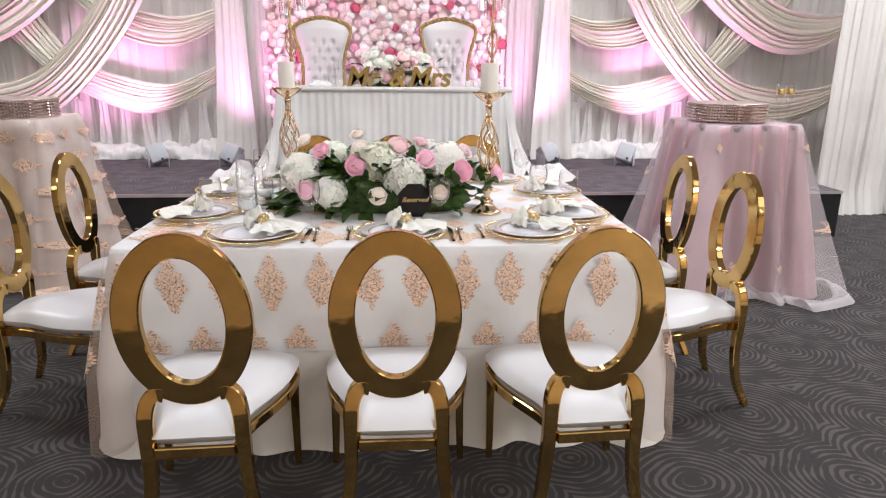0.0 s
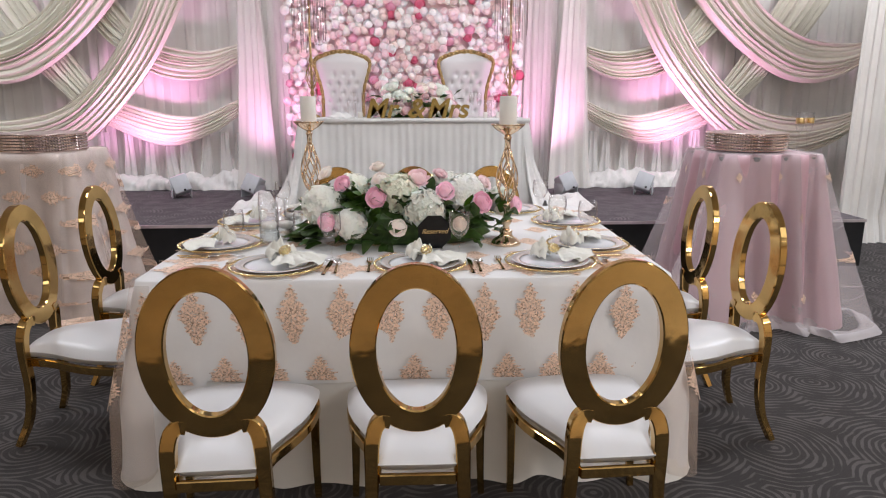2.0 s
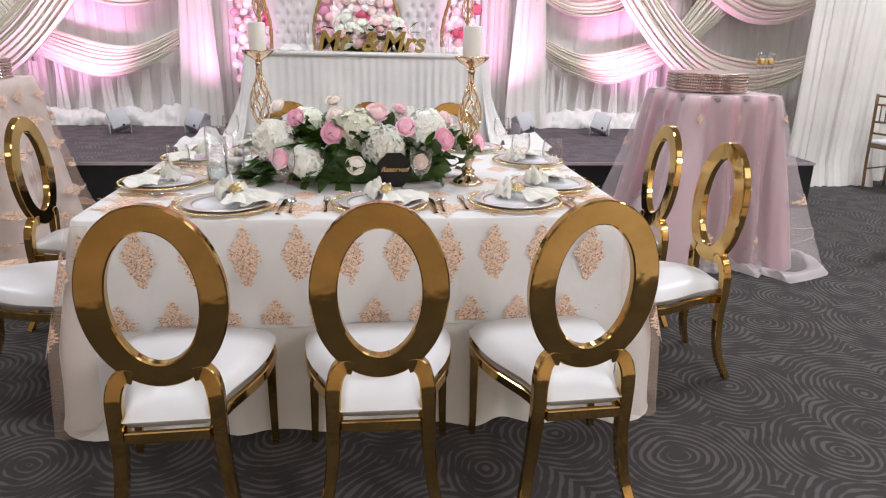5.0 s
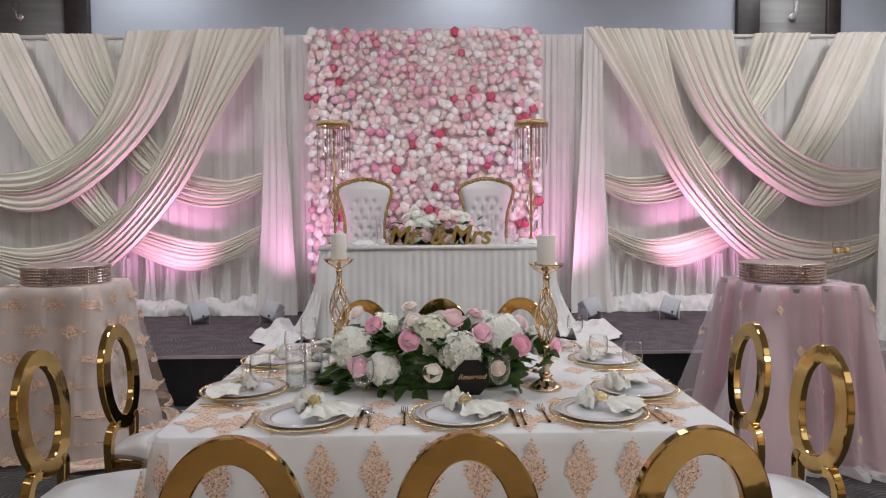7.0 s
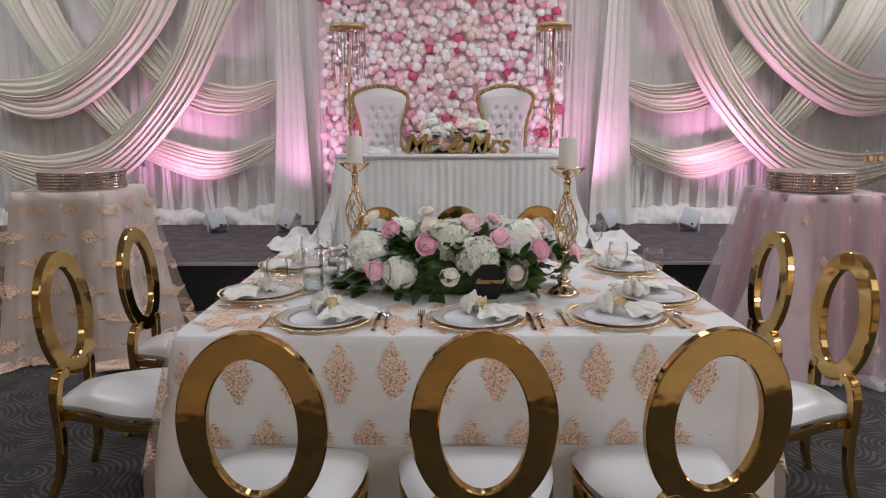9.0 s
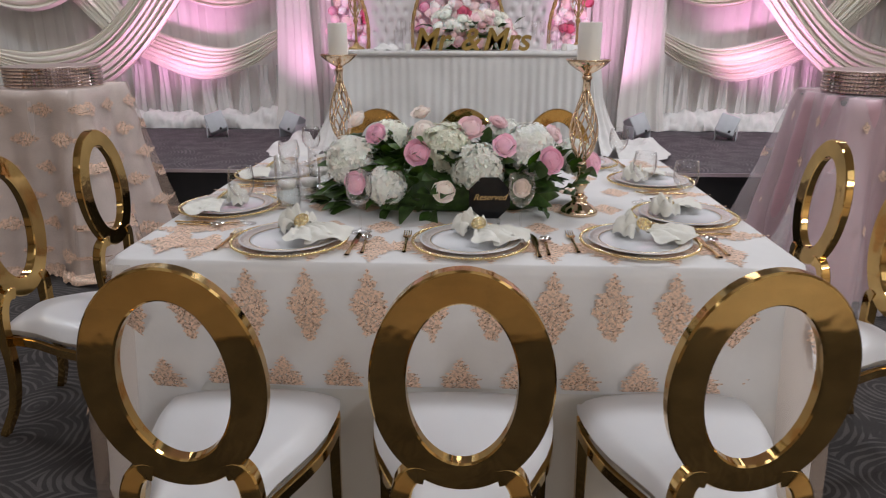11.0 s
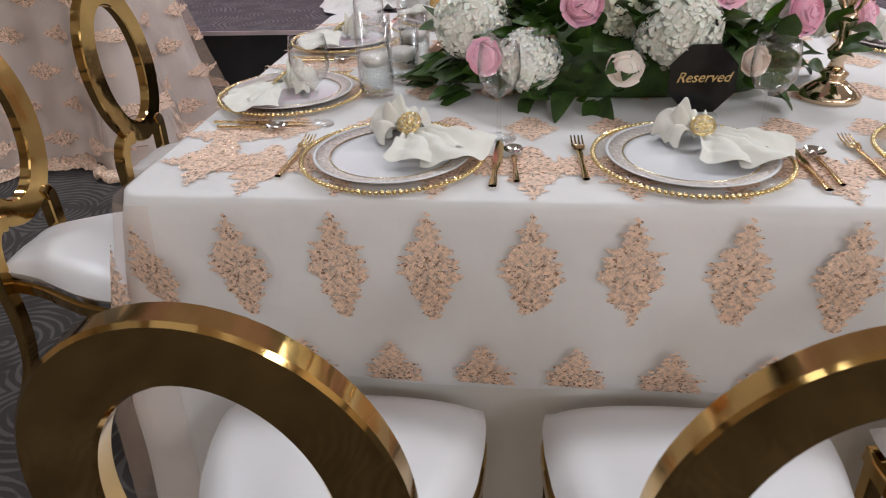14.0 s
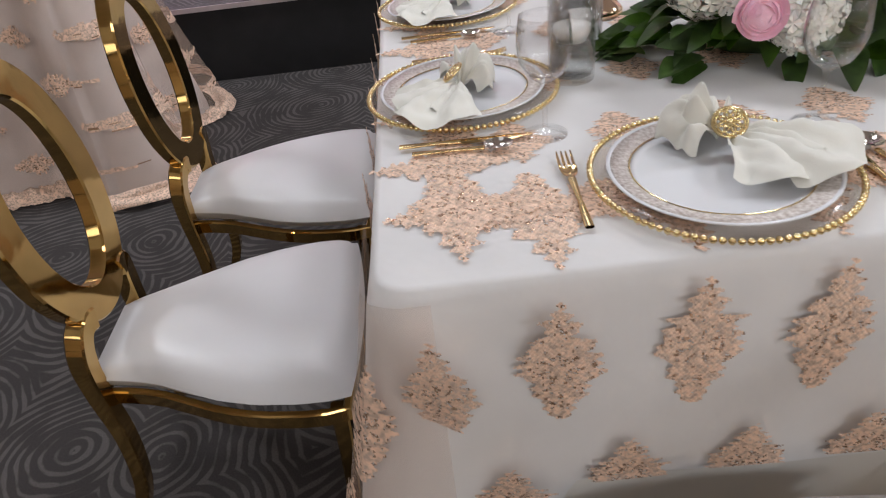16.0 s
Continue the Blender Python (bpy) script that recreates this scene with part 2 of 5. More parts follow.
def box(x0, y0, z0, x1, y1, z1, r=0.0):
    if r <= 0:
        V = [(x, y, z) for z in (z0, z1) for y in (y0, y1) for x in (x0, x1)]
        return V, [(0, 2, 3, 1), (4, 5, 7, 6), (0, 1, 5, 4), (2, 6, 7, 3), (0, 4, 6, 2), (1, 3, 7, 5)]
    bm = bmesh.new()
    bmesh.ops.create_cube(bm, size=1)
    for v in bm.verts:
        v.co = ((x0 + x1) / 2 + v.co.x * (x1 - x0), (y0 + y1) / 2 + v.co.y * (y1 - y0), (z0 + z1) / 2 + v.co.z * (z1 - z0))
    bmesh.ops.bevel(bm, geom=bm.edges[:], offset=r, segments=2, affect="EDGES", profile=0.5)
    bm.verts.index_update()
    V, F = [tuple(v.co) for v in bm.verts], [tuple(v.index for v in f.verts) for f in bm.faces]
    bm.free()
    return V, F


def sheet(nu, nv, f, loop_u=False, loop_v=False):
    V = [tuple(f(i / (nu if loop_u else nu - 1), j / (nv if loop_v else nv - 1))) for j in range(nv) for i in range(nu)]
    F = []
    for j in range(nv if loop_v else nv - 1):
        for i in range(nu if loop_u else nu - 1):
            a, c = i, (i + 1) % nu
            d, e = j * nu, ((j + 1) % nv) * nu
            F.append((d + a, d + c, e + c, e + a))
    return V, F


def lathe(profile, seg=24, cap=True):
    V = [(r * math.cos(2 * math.pi * i / seg), r * math.sin(2 * math.pi * i / seg), z) for r, z in profile for i in range(seg)]
    F = [(j * seg + i, j * seg + (i + 1) % seg, (j + 1) * seg + (i + 1) % seg, (j + 1) * seg + i) for j in range(len(profile) - 1) for i in range(seg)]
    if cap:
        if profile[0][0] > 1e-4:
            F.append(tuple(range(seg))[::-1])
        if profile[-1][0] > 1e-4:
            F.append(tuple(range((len(profile) - 1) * seg, len(profile) * seg)))
    return V, F


def smoothpath(points, n):
    P = [Vector(p) for p in points]
    P = [2 * P[0] - P[1]] + P + [2 * P[-1] - P[-2]]
    out = []
    for k in range(n):
        s = k / (n - 1) * (len(P) - 3)
        i = min(int(s), len(P) - 4)
        u = s - i
        a, b, c, d = P[i:i + 4]
        out.append(0.5 * ((2 * b) + (c - a) * u + (2 * a - 5 * b + 4 * c - d) * u * u + (3 * b - a - 3 * c + d) * u ** 3))
    return out


def sweep(path, section, up=(0, 1, 0), scale=None, closed=False):
    """Carry a closed 2D section along a path; section x goes across, y along 'up'."""
    n, k = len(path), len(section)
    V, F = [], []
    for i, p in enumerate(path):
        t = (path[(i + 1) % n] - path[i - 1]) if closed else (path[min(i + 1, n - 1)] - path[max(i - 1, 0)])
        t.normalize()
        u = Vector(up) - t * t.dot(Vector(up))
        u.normalize()
        s = u.cross(t)
        g = scale[i] if scale else 1
        V += [tuple(p + s * (a * g) + u * (b * g)) for a, b in section]
    for i in range(n if closed else n - 1):
        for j in range(k):
            a, b2 = i * k, ((i + 1) % n) * k
            F.append((a + j, a + (j + 1) % k, b2 + (j + 1) % k, b2 + j))
    if not closed:
        F += [tuple(range(k))[::-1], tuple(range((n - 1) * k, n * k))]
    return V, F


def ring_section(r, k=8):
    return [(r * math.cos(2 * math.pi * i / k), r * math.sin(2 * math.pi * i / k)) for i in range(k)]


def rect_section(w, d, r=0.004):
    w, d = w / 2, d / 2
    return [(-w + r, -d), (w - r, -d), (w, -d + r), (w, d - r), (w - r, d), (-w + r, d), (-w, d - r), (-w, -d + r)]


def wob(x, y=0.0, z=0.0):
    return noise.noise(Vector((x, y, z)))


# ---- structure ----
STAGE_Y, STAGE_Z = 5.18, 0.40
setting("floor", ([(-9, -7, 0), (9, -7, 0), (9, 9, 0), (-9, 9, 0)], [(0, 1, 2, 3)]), M_carpet, "dark grey carpet with pale ring pattern")
M_parquet = mat("honey_parquet", (0.25, 0.175, 0.11), 0.35, vary=0.4, scale=3.5, stretch=(0.6, 9, 1), bump=0.1, bump_scale=40)
dance_floor = setting("dance_floor", box(-5.49, -6.92, 0.002, 5.49, 0.36, 0.008), M_darkwood, "honey-coloured parquet dance floor laid in square panels on the carpet")
panel = mesh("floor_panel", *box(-0.4555, -0.4535, 0.008, 0.4555, 0.4535, 0.018), smooth=False)
panel.materials.append(M_parquet)
for row in range(8):
    for col in range(12):
        ob = new("floor_panel", panel)
        ob.parent = dance_floor
        ob.matrix_basis = pose(-5.0325 + 0.915 * col, -0.095 - 0.91 * row, 0.0, 0, 0, 180 * ((row + col) % 2))
setting("ceiling", box(-9, -7, CEIL, 9, 9, CEIL + 0.2), M_ceiling)
setting("wall_north", box(-9, 8.9, 0, 9, 9.1, CEIL), M_wall, "plain grey blue painted wall")
setting("wall_south", box(-9, -7.2, 0, 9, -7, CEIL), M_tan)
setting("wall_west", box(-9.2, -7.2, 0, -9, 9.1, CEIL), M_tan)
setting("wall_east", box(9, -7.2, 0, 9.2, 9.1, CEIL), M_tan)
setting("stage_platform", box(-7.0, STAGE_Y, 0, 3.62, 8.88, STAGE_Z - 0.004), M_black, "low black-skirted stage platform with patterned carpet top")
setting("stage_carpet", box(-7.0, STAGE_Y - 0.004, STAGE_Z - 0.012, 3.624, 8.88, STAGE_Z), M_stagecarpet)
setting("stage_edge_trim", box(-7.0, STAGE_Y - 0.012, STAGE_Z - 0.022, 3.626, STAGE_Y - 0.0042, STAGE_Z + 0.002), M_steel)

# ---- drapery ----
DRAPE_Y, TOP = 7.42, 3.45


def curtain(x0, x1, y, z0, z1, pitch, depth, seed, puddle=0.0, spread=1.0, lean=0.0):
    """A gathered curtain with uneven pleats that open towards the floor."""
    n = max(24, int((x1 - x0) / pitch * 9))
    rows = 15

    def f(u, v):
        x = x0 + (x1 - x0) * u
        z = z1 + (z0 - z1) * v
        ph = (x - x0) / pitch * 2 * math.pi + 2.2 * wob(x * 1.7, v * 0.5, seed)
        a = depth * (0.35 + 0.65 * v ** 0.6) * (0.65 + 0.7 * wob(x * 3.1, seed, v * 0.6))
        d = math.sin(ph) * a + 0.4 * a * math.sin(2.7 * ph + seed) + 0.02 * wob(x * 6, v * 2, seed + 3)
        mid = (x0 + x1) / 2 + lean * v ** 2
        x = mid + (x - (x0 + x1) / 2) * (1 + (spread - 1) * v ** 1.6)
        return (x + 0.012 * math.sin(ph * 1.3 + v * 2), y - d - puddle * max(0, v - 0.93) / 0.07 * (0.6 + 0.5 * wob(x * 5, seed)), z)
    return sheet(n, rows, f)


def even(points, n):
    """n places at even steps along a smooth curve through 2D points."""
    P = smoothpath([(a, b, 0) for a, b in points], 160)
    ln = [0.0]
    for p, q in zip(P, P[1:]):
        ln.append(ln[-1] + (q - p).length)
    out, k = [], 0
    for i in range(n):
        d = ln[-1] * i / (n - 1)
        while k < len(P) - 2 and ln[k + 1] < d:
            k += 1
        t = (d - ln[k]) / max(1e-9, ln[k + 1] - ln[k])
        q = P[k].lerp(P[k + 1], min(1, t))
        out.append((q.x, q.y))
    return out


def swag(low, high, y, bulge, pleats, seed, nu=76, nv=100):
    """A band of cloth between two curves in the plane of the drape, gathered into rounded folds that run its whole length."""
    A, B = even(low, nu), even(high, nu)

    def f(u, v):
        i = int(round(u * (nu - 1)))
        w = v + 0.05 * math.sin(2 * math.pi * (1.3 * v + 0.17 * seed)) * math.sin(math.pi * v)
        (ax, az), (bx, bz) = A[i], B[i]
        x, z = ax + (bx - ax) * w, az + (bz - az) * w
        amp = (0.022 + 0.034 * math.sin(math.pi * min(1, u * 0.9 + 0.12))) * (0.75 + 0.8 * wob(v * 6.1, u * 0.5, seed + 9))
        ph = pleats * v + 0.45 * wob(v * 2.3, u * 1.1, seed) + 0.22 * wob(v * 8, u * 2.4, seed + 7)
        fold = abs(math.sin(math.pi * ph)) ** 0.75 + 0.28 * abs(math.sin(math.pi * (2 * ph + 0.3 + 0.5 * wob(u * 2, v, seed))))
        d = bulge * math.sin(math.pi * min(1, max(0, v))) ** 0.6 * (0.35 + 0.65 * math.sin(math.pi * u)) + amp * 1.55 * (fold - 0.6) + 0.010 * wob(u * 4, v * 3, seed + 5)
        return (x, y - d, z)
    return sheet(nu, nv, f)


for dx0, dx1, dz, seed in ((-6.9, -5.1, STAGE_Z, 1), (-5.1, -1.95, STAGE_Z, 2), (1.62, 3.6, STAGE_Z, 3), (3.6, 6.6, 0.0, 4)):
    ob = put("backdrop_curtain", mesh("backdrop_curtain", *curtain(dx0, dx1, DRAPE_Y + 0.12, dz + 0.005, TOP, 0.14, 0.022, seed, 0.05)), M_drape)
    tagged(ob, "sheer ivory gathered curtain hanging behind the swags", "curtain", "backdrop curtains")

# the column curtains beside the flower wall, and the plain ones past the right-hand swags
for dx0, dx1, dy, dz, seed in ((-1.80, -1.46, 7.46, STAGE_Z, 15), (1.0, 1.62, 7.46, STAGE_Z, 16)):
    ob = put("backdrop_curtain", mesh("backdrop_curtain", *curtain(dx0, dx1, dy, dz + 0.005, TOP, 0.09, 0.035, seed, 0.05)), M_drape)
    tagged(ob, "white gathered curtain set back beside the flower wall", "curtain", "backdrop curtains")
for dx0, dx1, lean, seed in ((-1.94, -1.72, -0.03, 5), (1.47, 1.69, 0.0, 6)):
    ob = put("column_curtain", mesh("column_curtain", *curtain(dx0, dx1, 7.22, STAGE_Z + 0.005, TOP + 0.03, 0.062, 0.05, seed, 0.12, 2.1, lean)), M_drape)
    tagged(ob, "narrow white column curtain that spreads at the stage floor", "curtain", "column curtains")
for dx0, dx1, dy, dz, seed in ((3.98, 4.9, 6.1, 0.0, 7), (4.8, 8.9, 6.35, 0.0, 8)):
    ob = put("column_curtain", mesh("column_curtain", *curtain(dx0, dx1, dy, dz + 0.005, TOP + 0.02, 0.105, 0.04, seed, 0.12)), M_drape)
    tagged(ob, "white gathered column curtain reaching the carpet", "curtain", "column curtains")

rail = put("curtain_rail", mesh("curtain_rail", *sweep([Vector((-6.9, DRAPE_Y + 0.1, TOP + 0.005)), Vector((7.3, DRAPE_Y + 0.1, TOP + 0.005))], ring_section(0.022), up=(0, 0, 1))), M_drape)
tagged(rail, "cloth-covered horizontal rail carrying the backdrop curtains", "curtain rail")


def swag_set(mirror, x_in, w, group):
    """Four crossing bands on one panel: two in front that sweep outwards, two behind that sweep back to the inner edge."""
    X = (lambda s: x_in - s * w) if mirror else (lambda s: x_in + s * w)
    B = lambda *pts: [(X(a), b) for a, b in pts]
    bands = (
        ("front", B((-0.03, TOP), (0.13, 2.61), (0.287, 1.71), (0.505, 0.96), (0.70, 0.72), (0.873, 0.87), (0.98, 1.15)), B((0.22, TOP), (0.298, 2.48), (0.422, 1.79), (0.577, 1.32), (0.752, 1.17), (0.886, 1.19), (0.98, 1.28)), 7.20, 9),
        ("front", B((0.215, TOP), (0.338, 2.60), (0.491, 2.03), (0.648, 1.66), (0.765, 1.54), (0.879, 1.59), (0.985, 1.79)), B((0.455, TOP), (0.509, 2.78), (0.60, 2.33), (0.737, 2.04), (0.872, 1.96), (0.985, 1.98)), 7.26, 8),
        ("behind", B((0.545, TOP), (0.481, 2.81), (0.348, 2.15), (0.266, 1.95), (0.135, 1.88), (0.022, 1.96)), B((0.735, TOP), (0.648, 2.90), (0.489, 2.15), (0.408, 1.88), (0.288, 1.62), (0.147, 1.58), (0.022, 1.76)), 7.38, 8),
        ("behind", B((0.82, TOP), (0.741, 2.90), (0.674, 2.42), (0.498, 1.52), (0.405, 1.34), (0.197, 1.19), (0.03, 1.38)), B((0.99, TOP), (0.912, 2.84), (0.775, 2.06), (0.576, 1.35), (0.484, 1.12), (0.295, 0.88), (0.142, 0.99), (0.03, 1.21)), 7.36, 8),
    )
    for k, (where, low, high, y, pleats) in enumerate(bands):
        ob = put("swag", mesh("swag", *swag(low, high, y, 0.05, pleats, k + (10 if mirror else 0))), M_swag)
        tagged(ob, "cream satin swag crossing %s on the curtain" % ("in front" if where == "front" else "behind the others"), "swag", group)


swag_set(False, 1.60, 3.32, "swags of the backdrop")
swag_set(True, -1.93, 3.25, "swags of the backdrop")


def fluff(name, x0, x1, y, z, seed):
    """A puddle of crumpled tulle along the foot of the curtain."""
    def f(u, v):
        x = x0 + (x1 - x0) * u
        a = math.pi * v
        r = 0.11 + 0.06 * wob(x * 4, v * 3, seed) + 0.035 * wob(x * 13, v * 7, seed + 2) + 0.02 * wob(x * 31, v * 15, seed)
        return (x + 0.02 * wob(x * 20, v * 9), y - 0.03 - 1.25 * r * math.cos(a) * 1.0, z + max(0.002, 1.4 * r * math.sin(a)))
    ob = put(name, mesh(name, *sheet(int((x1 - x0) * 70), 14, f)), M_tulle)
    tagged(ob, "crumpled white tulle puddled at the foot of the curtain", "tulle", "tulle along the curtain")


fluff("tulle_puddle", -5.2, -2.0, 7.36, STAGE_Z + 0.003, 1)
fluff("tulle_puddle", 1.72, 3.55, 7.36, STAGE_Z + 0.003, 2)

for k, tx in enumerate((-3.55, -3.30, -3.08, -2.86, -2.68, -2.45, -2.24, -2.07, 1.88, 2.04, 2.24, 2.43, 2.62, 2.86, 3.06, 3.28)):
    wide = 0.045 + 0.02 * wob(tx * 7)
    ob = put("tulle_strip", mesh("tulle_strip", *curtain(tx - wide, tx + wide, 7.42, STAGE_Z + 0.05, 1.02, 0.05, 0.016, 60 + k, 0.03, 1.9, 0.09 * wob(tx * 3))), M_tullestrip)
    tagged(ob, "thin white tulle strip hanging below the swags", "tulle", "tulle strips")

# ---- oval-backed chairs ----


def banquet_chair():
    c = thing("banquet_chair", pose(0, 0, 0), "polished gold metal chair with open oval back and white seat", "chair", "chairs round the table")
    # oval ring
    n, zc, lean = 72, 0.728, 0.079
    oh, ow, ih, iw, dep, r = 0.252, 0.183, 0.183, 0.110, 0.032, 0.004

    def ring(u, v):
        a = 2 * math.pi * u
        k = int(round(v * 8)) % 8
        table = ((r, -dep / 2), (-r, -dep / 2), (0, -dep / 2 + r), (0, dep / 2 - r), (-r, dep / 2), (r, dep / 2), (0, dep / 2 - r), (0, -dep / 2 + r))[k]
        outer = k in (1, 2, 3, 4)
        w, h = (ow, oh) if outer else (iw, ih)
        w, h = w + table[0], h + table[0]
        x, z, y = w * math.cos(a), h * math.sin(a), table[1]
        return (x, y - lean * z, zc + z)
    V, F = sheet(n, 8, ring, loop_u=True, loop_v=True)
    ob = part("back_ring", (V, F), M_gold, c)
    ob.data.set_sharp_from_angle(angle=radians(30))
    # seat outline: half width by depth
    rows = [(-0.018, 0.112), (0.02, 0.118), (0.07, 0.128), (0.12, 0.144), (0.18, 0.174), (0.25, 0.208), (0.32, 0.230), (0.40, 0.242), (0.46, 0.244), (0.492, 0.238)]

    def width(y):
        for (a, b), (a2, b2) in zip(rows, rows[1:]):
            if y <= a2:
                return b + (b2 - b) * (y - a) / (a2 - a)
        return rows[-1][1]

    V, F = [], []
    nu, nv = 21, 26
    for side in (1, 0):
        for j in range(nv):
            for i in range(nu):
                s, t = i / (nu - 1) * 2 - 1, j / (nv - 1)
                y = -0.018 + 0.51 * t
                bow = 0.02 * (1 - s * s) if t > 0.5 else 0
                x = s * width(y)
                e = (1 - abs(s) ** 5) ** 0.5 * (1 - (2 * t - 1) ** 10) ** 0.5
                rise = min(1.0, t / 0.34)
                top = 0.020 + 0.026 * math.sin(rise * math.pi / 2) + 0.012 * (1 - s * s) * math.sin(math.pi * t) + 0.003 * wob(s * 2.1, t * 4)
                z = 0.388 + (top * e if side else -0.030 * e ** 0.35)
                V.append((x, y + bow * (t - 0.5) * 2, z))
    for k in (0, 1):
        o = k * nu * nv
        for j in range(nv - 1):
            for i in range(nu - 1):
                q = (o + j * nu + i, o + j * nu + i + 1, o + (j + 1) * nu + i + 1, o + (j + 1) * nu + i)
                F.append(q if k == 0 else q[::-1])
    part("seat_cushion", (V, F), M_cushion, c, "white padded leatherette seat")
    # seat rail: a band under the cushion edge
    loop = [Vector((-width(y) + 0.006, y, 0.341)) for y in [-0.014 + 0.492 * k / 14 for k in range(15)]]
    loop += [Vector((x * 0.2, 0.486, 0.341)) for x in (-0.6, 0, 0.6)]
    loop += [Vector((width(y) - 0.006, y, 0.341)) for y in [0.478 - 0.492 * k / 14 for k in range(15)]]
    part("seat_rail", sweep(loop, rect_section(0.016, 0.034, 0.003), up=(0, 0, 1), closed=True), M_gold, c)
    for s in (-1, 1):
        path = smoothpath([(s * 0.076, 0.018, 0.510), (s * 0.098, 0.016, 0.514), (s * 0.118, 0.010, 0.494), (s * 0.129, 0.003, 0.445), (s * 0.131, 0.002, 0.37), (s * 0.136, 0.010, 0.24), (s * 0.152, 0.0, 0.11), (s * 0.178, -0.040, 0.0)], 34)
        wide = [1.0 - 0.28 * max(0, (k - 14) / 19) for k in range(34)]
        part("rear_leg", sweep(path, rect_section(0.044, 0.036), up=(0, 1, 0), scale=wide), M_gold, c)
        path = smoothpath([(s * 0.222, 0.462, 0.345), (s * 0.222, 0.458, 0.26), (s * 0.223, 0.448, 0.12), (s * 0.226, 0.436, 0.0)], 14)
        part("front_leg", sweep(path, rect_section(0.034, 0.034), up=(0, 1, 0), scale=[1.0 - 0.35 * k / 13 for k in range(14)]), M_gold, c)
    for o in c.children:
        if o.name.split(".")[0] in ("rear_leg", "front_leg", "seat_rail"):
            o.data.set_sharp_from_angle(angle=radians(35))
    return c


chair = banquet_chair()
spots = [(-0.678, 1.569, 2.5), (0.470, 1.595, 3), (1.322, 2.523, 92), (1.298, 3.058, 89), (-1.722, 2.60, -89), (-1.695, 3.195, -90), (-0.60, 4.0, 180), (-0.13, 4.02, 181), (0.36, 4.03, 179)]
chair.matrix_basis = pose(-0.111, 1.578, 0, 0, 0, 0)
for sx, sy, turn in spots:
    copy_thing(chair, pose(sx, sy, 0, 0, 0, turn))

# ---- dining table and cloths ----
TX0, TX1, TY0, TY1, TZ = -1.125, 0.835, 2.168, 3.765, 0.765


def outline(x0, y0, x1, y1, r, n):
    """Points and outward normals evenly round a rounded rectangle, with the distance to the nearest corner."""
    segs = []
    for cx, cy, a0 in ((x1 - r, y0 + r, -90), (x1 - r, y1 - r, 0), (x0 + r, y1 - r, 90), (x0 + r, y0 + r, 180)):
        for k in range(7):
            a = radians(a0 + 15 * k)
            segs.append(((cx + r * math.cos(a), cy + r * math.sin(a)), (math.cos(a), math.sin(a))))
    segs.append(segs[0])
    ln = [0.0]
    for (p, _), (q, _) in zip(segs, segs[1:]):
        ln.append(ln[-1] + math.dist(p, q))
    out = []
    for i in range(n):
        s = ln[-1] * i / n
        k = max(j for j in range(len(ln)) if ln[j] <= s + 1e-9)
        k = min(k, len(segs) - 2)
        t = (s - ln[k]) / max(1e-9, ln[k + 1] - ln[k])
        (p, a), (q, b) = segs[k], segs[k + 1]
        nrm = Vector((a[0] + (b[0] - a[0]) * t, a[1] + (b[1] - a[1]) * t)).normalized()
        pt = (p[0] + (q[0] - p[0]) * t, p[1] + (q[1] - p[1]) * t)
        d = min(math.dist(pt, c) for c in ((x0, y0), (x1, y0), (x1, y1), (x0, y1)))
        out.append((pt, nrm, d, s))
    return out


def hung_cloth(x0, y0, x1, y1, ztop, drop, flare, ripple, pitch, seed, r=0.05, n=420, rows=16, corner=0.05, cdist=0.22, gather=0.0, floor=0.004, crease=0.012, power=1.3, cdepth=0.45):
    """A cloth over a table: flat top, soft shoulder, and sides that hang to drop(d, s) with folds."""
    ol = outline(x0, y0, x1, y1, r, n)
    V, F = [], []
    for j in range(rows):
        v = j / (rows - 1)
        for (p, nm, d, s) in ol:
            h = drop(d, s, p)
            hz = v * h
            near = max(0.0, 1 - d / cdist)
            ph = s / pitch * 2 * math.pi + 1.9 * wob(s * 2.3, seed) + seed
            amp = ripple * (gather + (1 - gather) * min(1, hz / 0.7) ** power) * (0.6 + 0.8 * wob(s * 3.7, seed + 4, v))
            out = 0.010 * (1 - math.exp(-hz / 0.02)) + flare * hz ** 1.5 + corner * near ** 1.5 * min(1, hz / cdepth) + amp * math.sin(ph) + crease * wob(s * 5, v * 3, seed + 8) * min(1, hz * 4)
            z = ztop - hz - (0.004 if 0 < j else 0)
            V.append((p[0] + nm.x * out, p[1] + nm.y * out, max(floor, z)))
    for j in range(rows - 1):
        for i in range(n):
            F.append((j * n + i, (j + 1) * n + i, (j + 1) * n + (i + 1) % n, j * n + (i + 1) % n))
    # shoulder ring and top
    k = len(V)
    for (p, nm, d, s) in ol:
        V.append((p[0] - nm.x * 0.010, p[1] - nm.y * 0.010, ztop + 0.003))
    for i in range(n):
        F.append((i, (i + 1) % n, k + (i + 1) % n, k + i))
    F.append(tuple(range(k, k + n)))
    return V, F


table = thing("dining_table", pose(0, 0, 0), "long table hidden under a floor-length cloth", "table")
part("tabletop", box(TX0 + 0.02, TY0 + 0.02, TZ - 0.045, TX1 - 0.02, TY1 - 0.02, TZ - 0.022, 0.004), M_darkwood, table)
for lx in (TX0 + 0.3, TX1 - 0.3):
    for ly in (TY0 + 0.3, TY1 - 0.3):
        part("leg", lathe([(0.018, 0), (0.018, TZ - 0.045)], 10), M_steel, table, m=pose(lx, ly, 0))

